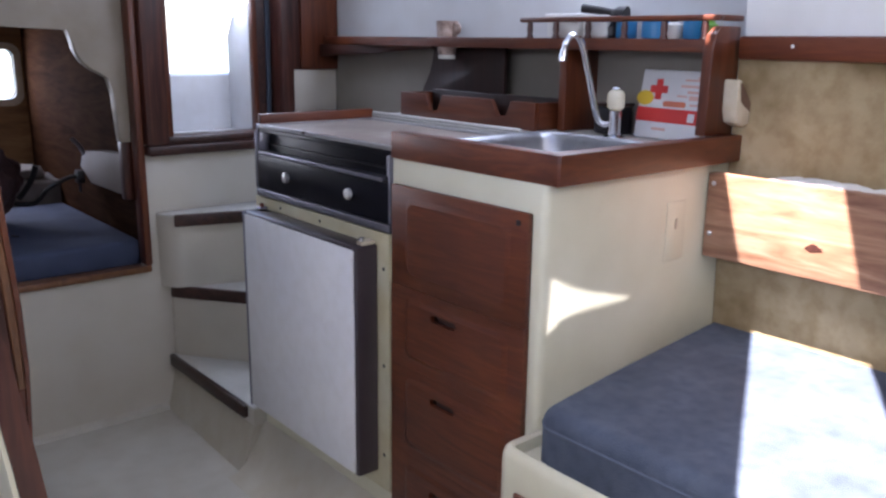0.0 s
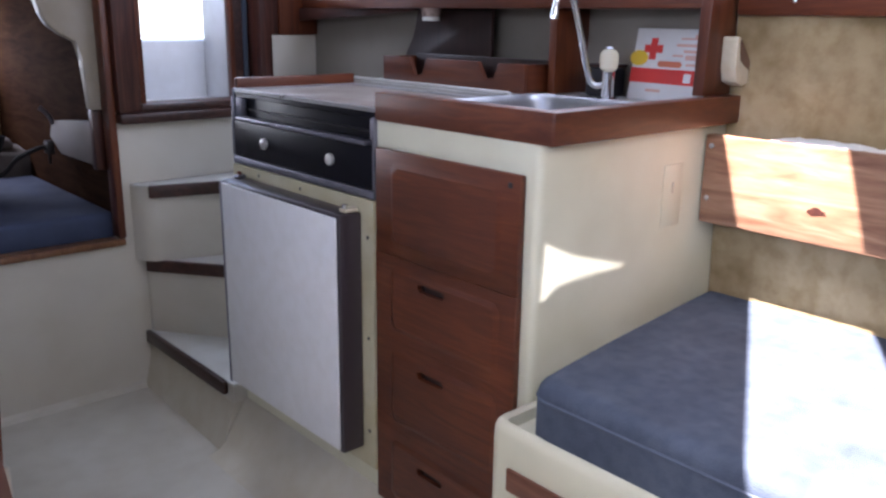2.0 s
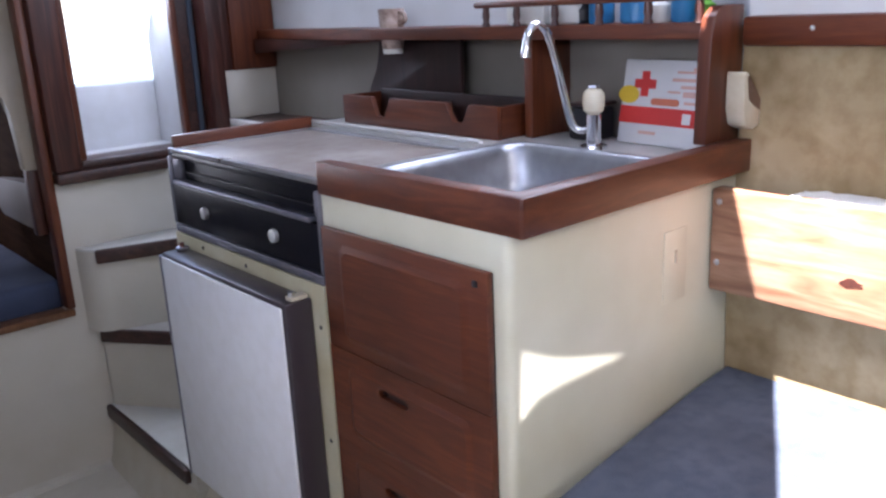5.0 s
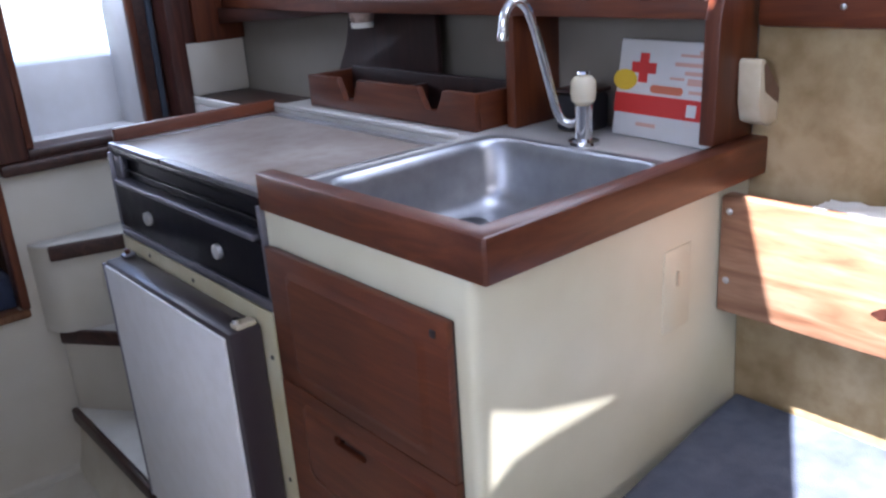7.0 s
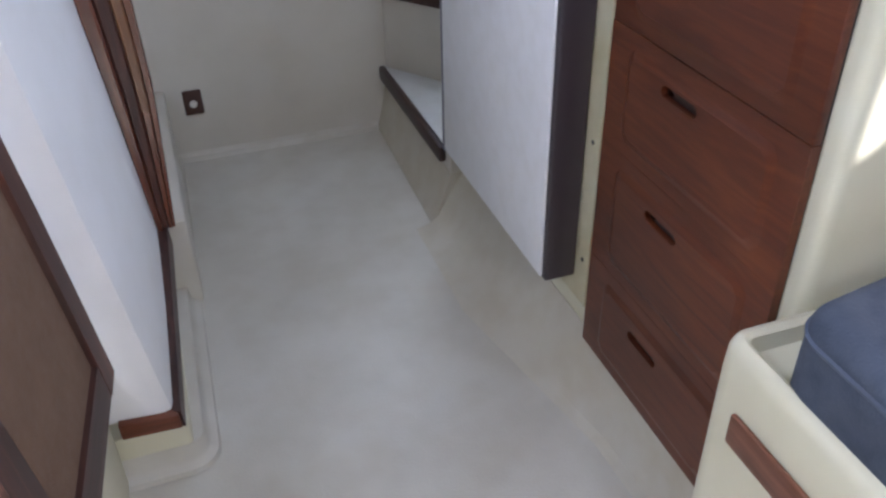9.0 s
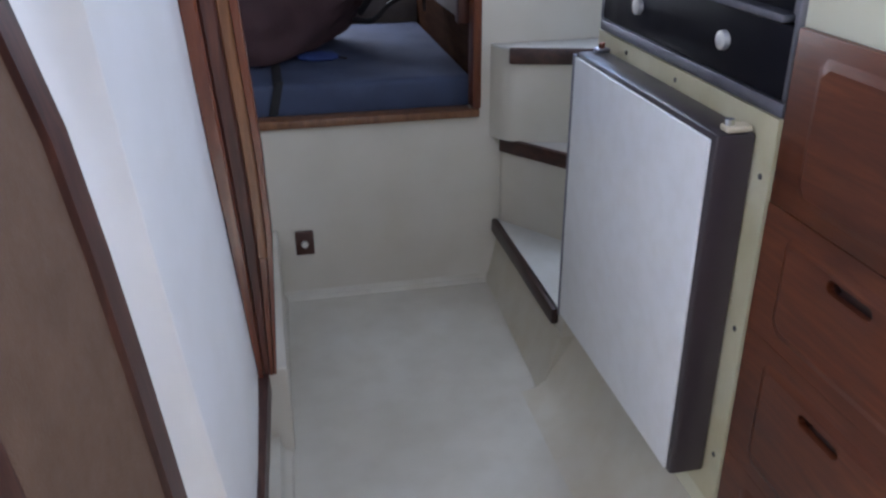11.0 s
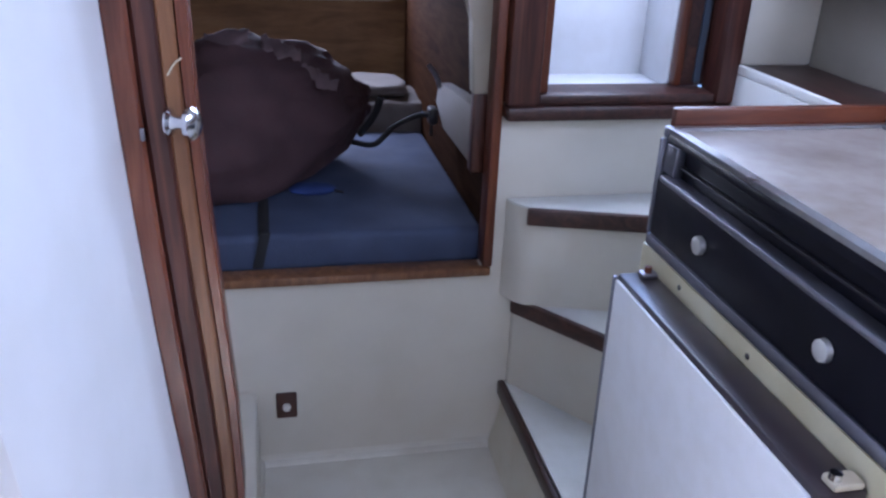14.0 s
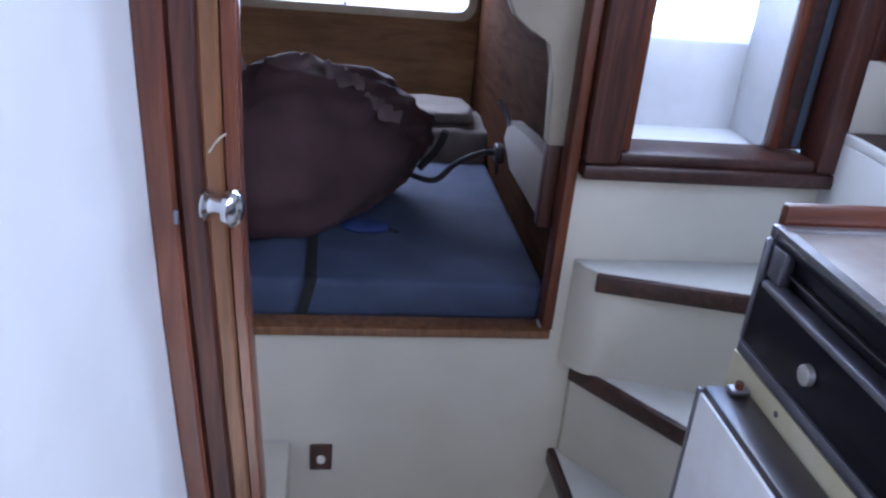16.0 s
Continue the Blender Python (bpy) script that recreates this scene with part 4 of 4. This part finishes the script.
corner = [(-0.086 + 0.038 * (1 - math.cos(radians(a))), -0.4925 + 0.038 * math.sin(radians(a))) for a in (0, 16, 32, 48, 64, 80)]
side_run = [(-0.020, -0.4495), (0.10, -0.432), (0.25, -0.414), (0.40, -0.397), (0.496, -0.392)]
part("cover", cushion(corner + side_run + [(0.498, -0.9), (0.498, -1.6), (0.498, -2.3), (-0.086, -2.3), (-0.086, -1.6), (-0.086, -0.9)], 0.4325, 0.562, 0.028), cushion_blue, cu)
part("piping", tube([(-0.0855, -2.2, 0.533), (-0.0855, -0.9, 0.533)] + [(x + 0.0005, y - 0.0005, 0.533) for x, y in corner + side_run], 0.0028, 6), cushion_light, cu, "paler piping")
bp = thing("backrest_plank", "knotty teak backrest plank screwed along the settee", "plank")
pb2 = block(0.444, 0.470, -1.70, -0.3866, 0.700, 0.863, 0.004)
part("board", pb2, teak, bp)
ragged = [(-0.604 + (0.015 + 0.004 * math.sin(3 * k)) * math.cos(k / 8 * math.pi), 0.756 + (0.0065 + 0.002 * math.sin(5 * k)) * math.sin(k / 8 * math.pi)) for k in range(16)]
part("knot", prism(ragged, "x", 0.4432, 0.4445), dark_wood_z, bp, "dark ragged knot")
for zz in (0.843, 0.747):
    screw(bp, 0.4435, -0.400, zz, r=0.005, mat=steel, label="bright steel screw head")
bracket = part("bracket", block(0.4705, 0.486, -0.70, -0.66, 0.72, 0.80, 0.003), gelcoat, bp)
cl = thing("crumpled_cloth", "crumpled white cloth tucked behind the plank", "cloth")
cb = bmesh.new()
bmesh.ops.create_grid(cb, x_segments=40, y_segments=16, size=0.5)
for v in cb.verts:
    u, w = v.co.x + 0.5, v.co.y + 0.5
    z = 0.866 + 0.008 * math.sin(math.pi * w) * math.sin(math.pi * min(1, u * 1.02)) + 0.005 * noise.noise((u * 8, w * 4, 3))
    v.co = Vector((0.458 + 0.050 * w, -0.50 - 0.20 * u, z - 0.004))
part("cloth", cb, plastic_white, cl)

# ---- bulkhead fitting ----
ol = thing("wall_socket", "brown wall socket with a white button on the bulkhead", "socket")
part("plate", block(-0.533, -0.489, 1.068, 1.0755, 0.118, 0.180, 0.004), socket_brown, ol)
part("button", tube([(-0.511, 1.0675, 0.147), (-0.511, 1.062, 0.147)], [0.009, 0.008], 14), plastic_white, ol, "small white button")

# ---- things on the aft berth ----
bc = thing("berth_cushion", "navy blue cloth mattress filling the aft berth", "mattress")
cb = block(-1.24, -0.0865, 1.122, 1.86, 0.439, 0.522, 0.016, 3)
part("cover", cb, berth_blue, bc)
part("strap", prism([(-0.566, 0.455), (-0.546, 0.455), (-0.528, 0.5305), (-0.548, 0.5305)], "y", 1.113, 1.1215, 0), black_strap, bc, "dark strap")
part("strap_top", block(-0.552, -0.530, 1.118, 1.40, 0.5225, 0.526, 0.001), black_strap, bc)

bag = thing("duffel_bag", "large dark brown cloth bag slumped on the berth", "bag")
bb = bmesh.new()
bmesh.ops.create_icosphere(bb, subdivisions=5, radius=1)
for v in bb.verts:
    d = v.co.normalized()
    f = 1 + 0.13 * noise.noise(d * 1.7) + 0.05 * noise.noise(d * 4.5)
    crease = 1 - abs(noise.noise(Vector((d.x * 3.2, d.y * 3.2, d.z * 7.0)) + Vector((3, 1, 7))))
    f += 0.055 * (crease ** 4 - 0.45) * (0.35 + 0.65 * max(0, d.z)) + 0.012 * noise.noise(d * 17)
    co = Vector((d.x * 0.31, d.y * 0.21, d.z * 0.222)) * f
    co.z *= 1.0 - 0.55 * max(0, d.x) ** 1.3 + 0.25 * max(0, -d.x)
    co.y *= 1.0 - 0.45 * max(0, d.x) ** 1.3
    co.z = max(co.z, -0.10)
    co.y += 0.10 * d.x + 0.07 * max(0, d.x)
    co.z += 0.035 * max(0, d.x)
    v.co = co + Vector((-0.555, 1.49, 0.628))
part("body", bb, dark_cloth, bag)


def flap(x0, x1, z0, z1, y, wide, seed):
    """A crumpled fold of cloth lying along the top of the bag."""
    out = bmesh.new()
    bmesh.ops.create_grid(out, x_segments=26, y_segments=10, size=0.5)
    for v in out.verts:
        u, w = v.co.x + 0.5, v.co.y + 0.5
        n = noise.noise((u * 5 + seed, w * 3, seed)) + 0.2 * noise.noise((u * 11, w * 6 + seed, seed))
        arch = math.sin(math.pi * w) * 0.011
        taper = math.sin(math.pi * min(1, max(0, 0.08 + 0.84 * u)))
        v.co = Vector((x0 + (x1 - x0) * u + 0.010 * n, y - wide * (w - 0.5) * taper + 0.012 * n, z0 + (z1 - z0) * u - 0.020 * w + arch + 0.009 * n))
    bmesh.ops.solidify(out, geom=out.faces[:], thickness=0.004)
    return out


part("fold", flap(-0.650, -0.555, 0.862, 0.872, 1.43, 0.060, 1.3), fold_cloth, bag, "crumpled fold, window light in its paler colour")
part("fold", flap(-0.530, -0.445, 0.858, 0.828, 1.44, 0.045, 4.1), fold_cloth, bag, "crumpled fold, window light in its paler colour")
part("fold", flap(-0.440, -0.365, 0.795, 0.752, 1.45, 0.034, 7.7), fold_cloth, bag, "crumpled fold, window light in its paler colour")
part("peak", tube(curve_points([(-0.735, 1.36, 0.84), (-0.738, 1.35, 0.89), (-0.728, 1.35, 0.928), (-0.712, 1.36, 0.905), (-0.690, 1.37, 0.850)], 6), 0.013, 9), fold_cloth, bag, "gathered cloth corner")
part("handle", tube(curve_points([(-0.300, 1.56, 0.600), (-0.275, 1.54, 0.640), (-0.262, 1.52, 0.675), (-0.255, 1.51, 0.705)], 6), 0.009, 8), black_strap, bag, "black carrying strap")
part("long_strap", tube(curve_points([(-0.32, 1.53, 0.590), (-0.27, 1.50, 0.592), (-0.22, 1.52, 0.630), (-0.16, 1.52, 0.657), (-0.132, 1.51, 0.660)], 6), 0.007, 8), black_strap, bag)
bw = thing("blue_bag", "small bright blue pouch beside the brown bag", "pouch")
bb = bmesh.new()
bmesh.ops.create_icosphere(bb, subdivisions=3, radius=1)
for v in bb.verts:
    d = v.co.normalized()
    v.co = Vector((-0.43 + d.x * 0.055, 1.37 + d.y * 0.035, 0.529 + max(-0.55, d.z) * 0.012 * (1 + 0.5 * noise.noise(d * 3))))
part("body", bb, pouch_blue, bw)
part("tie", tube([(-0.395, 1.36, 0.534), (-0.375, 1.355, 0.528), (-0.36, 1.35, 0.5255)], 0.003), black_strap, bw)
lb = thing("wall_locker", "pale painted locker side with a dark end post", "locker")
part("board", prism([(1.160, 0.650), (1.44, 0.648), (1.53, 0.690), (1.50, 0.742), (1.34, 0.758), (1.160, 0.770)], "x", -0.116, -0.0855, 0.002), paint("pale_board", (0.26, 0.225, 0.21), 0.7), lb)
part("end_post", block(-0.121, -0.0855, 1.128, 1.1595, 0.640, 0.805, 0.004), dark_wood_z, lb, "dark wooden end post")
part("metal_arm", tube(curve_points([(-0.1175, 1.48, 0.735), (-0.124, 1.50, 0.760), (-0.138, 1.52, 0.780)], 5), 0.006, 8), bar_metal, lb)
hc = thing("camera_clamp", "small black clamp hanging by the board", "clamp")
part("jaw", block(-0.138, -0.1165, 1.49, 1.53, 0.640, 0.680, 0.005), plastic_dark, hc)
part("screw_rod", tube([(-0.130, 1.505, 0.610), (-0.130, 1.505, 0.642)], 0.004), plastic_dark, hc)
for label, x0, x1, y0, z1, mat in (("folded pale blanket at the end of the berth", -0.36, -0.03, 1.88, 0.60, pale_cloth), ("rolled grey towel on the folded blanket", -0.32, -0.12, 1.92, 0.635, pale_cloth)):
    fb = thing("blanket", label, "blanket", "bedding at the end of the berth")
    z0 = 0.4385 if z1 < 0.62 else 0.603
    cb = block(x0, x1, y0, 2.12, z0, z1, 0.02, 3)
    bmesh.ops.subdivide_edges(cb, edges=[e for e in cb.edges if e.calc_length() > 0.08], cuts=6, use_grid_fill=True)
    for v in cb.verts:
        if v.co.z > z0 + 0.02:
            v.co += 0.012 * Vector(noise.noise_vector(v.co * 14))
    part("cloth", cb, mat, fb)

# every thing's origin sits at its base
bpy.context.view_layer.update()
for ob in [o for o in scene.objects if o.type == "EMPTY"]:
    pts = [c.matrix_world @ Vector(v) for c in ob.children_recursive for v in c.bound_box]
    foot = Vector((sum(p.x for p in pts) / len(pts), sum(p.y for p in pts) / len(pts), min(p.z for p in pts)))
    ob.location = foot
    for c in ob.children:
        c.matrix_parent_inverse = Matrix.Translation(-foot)
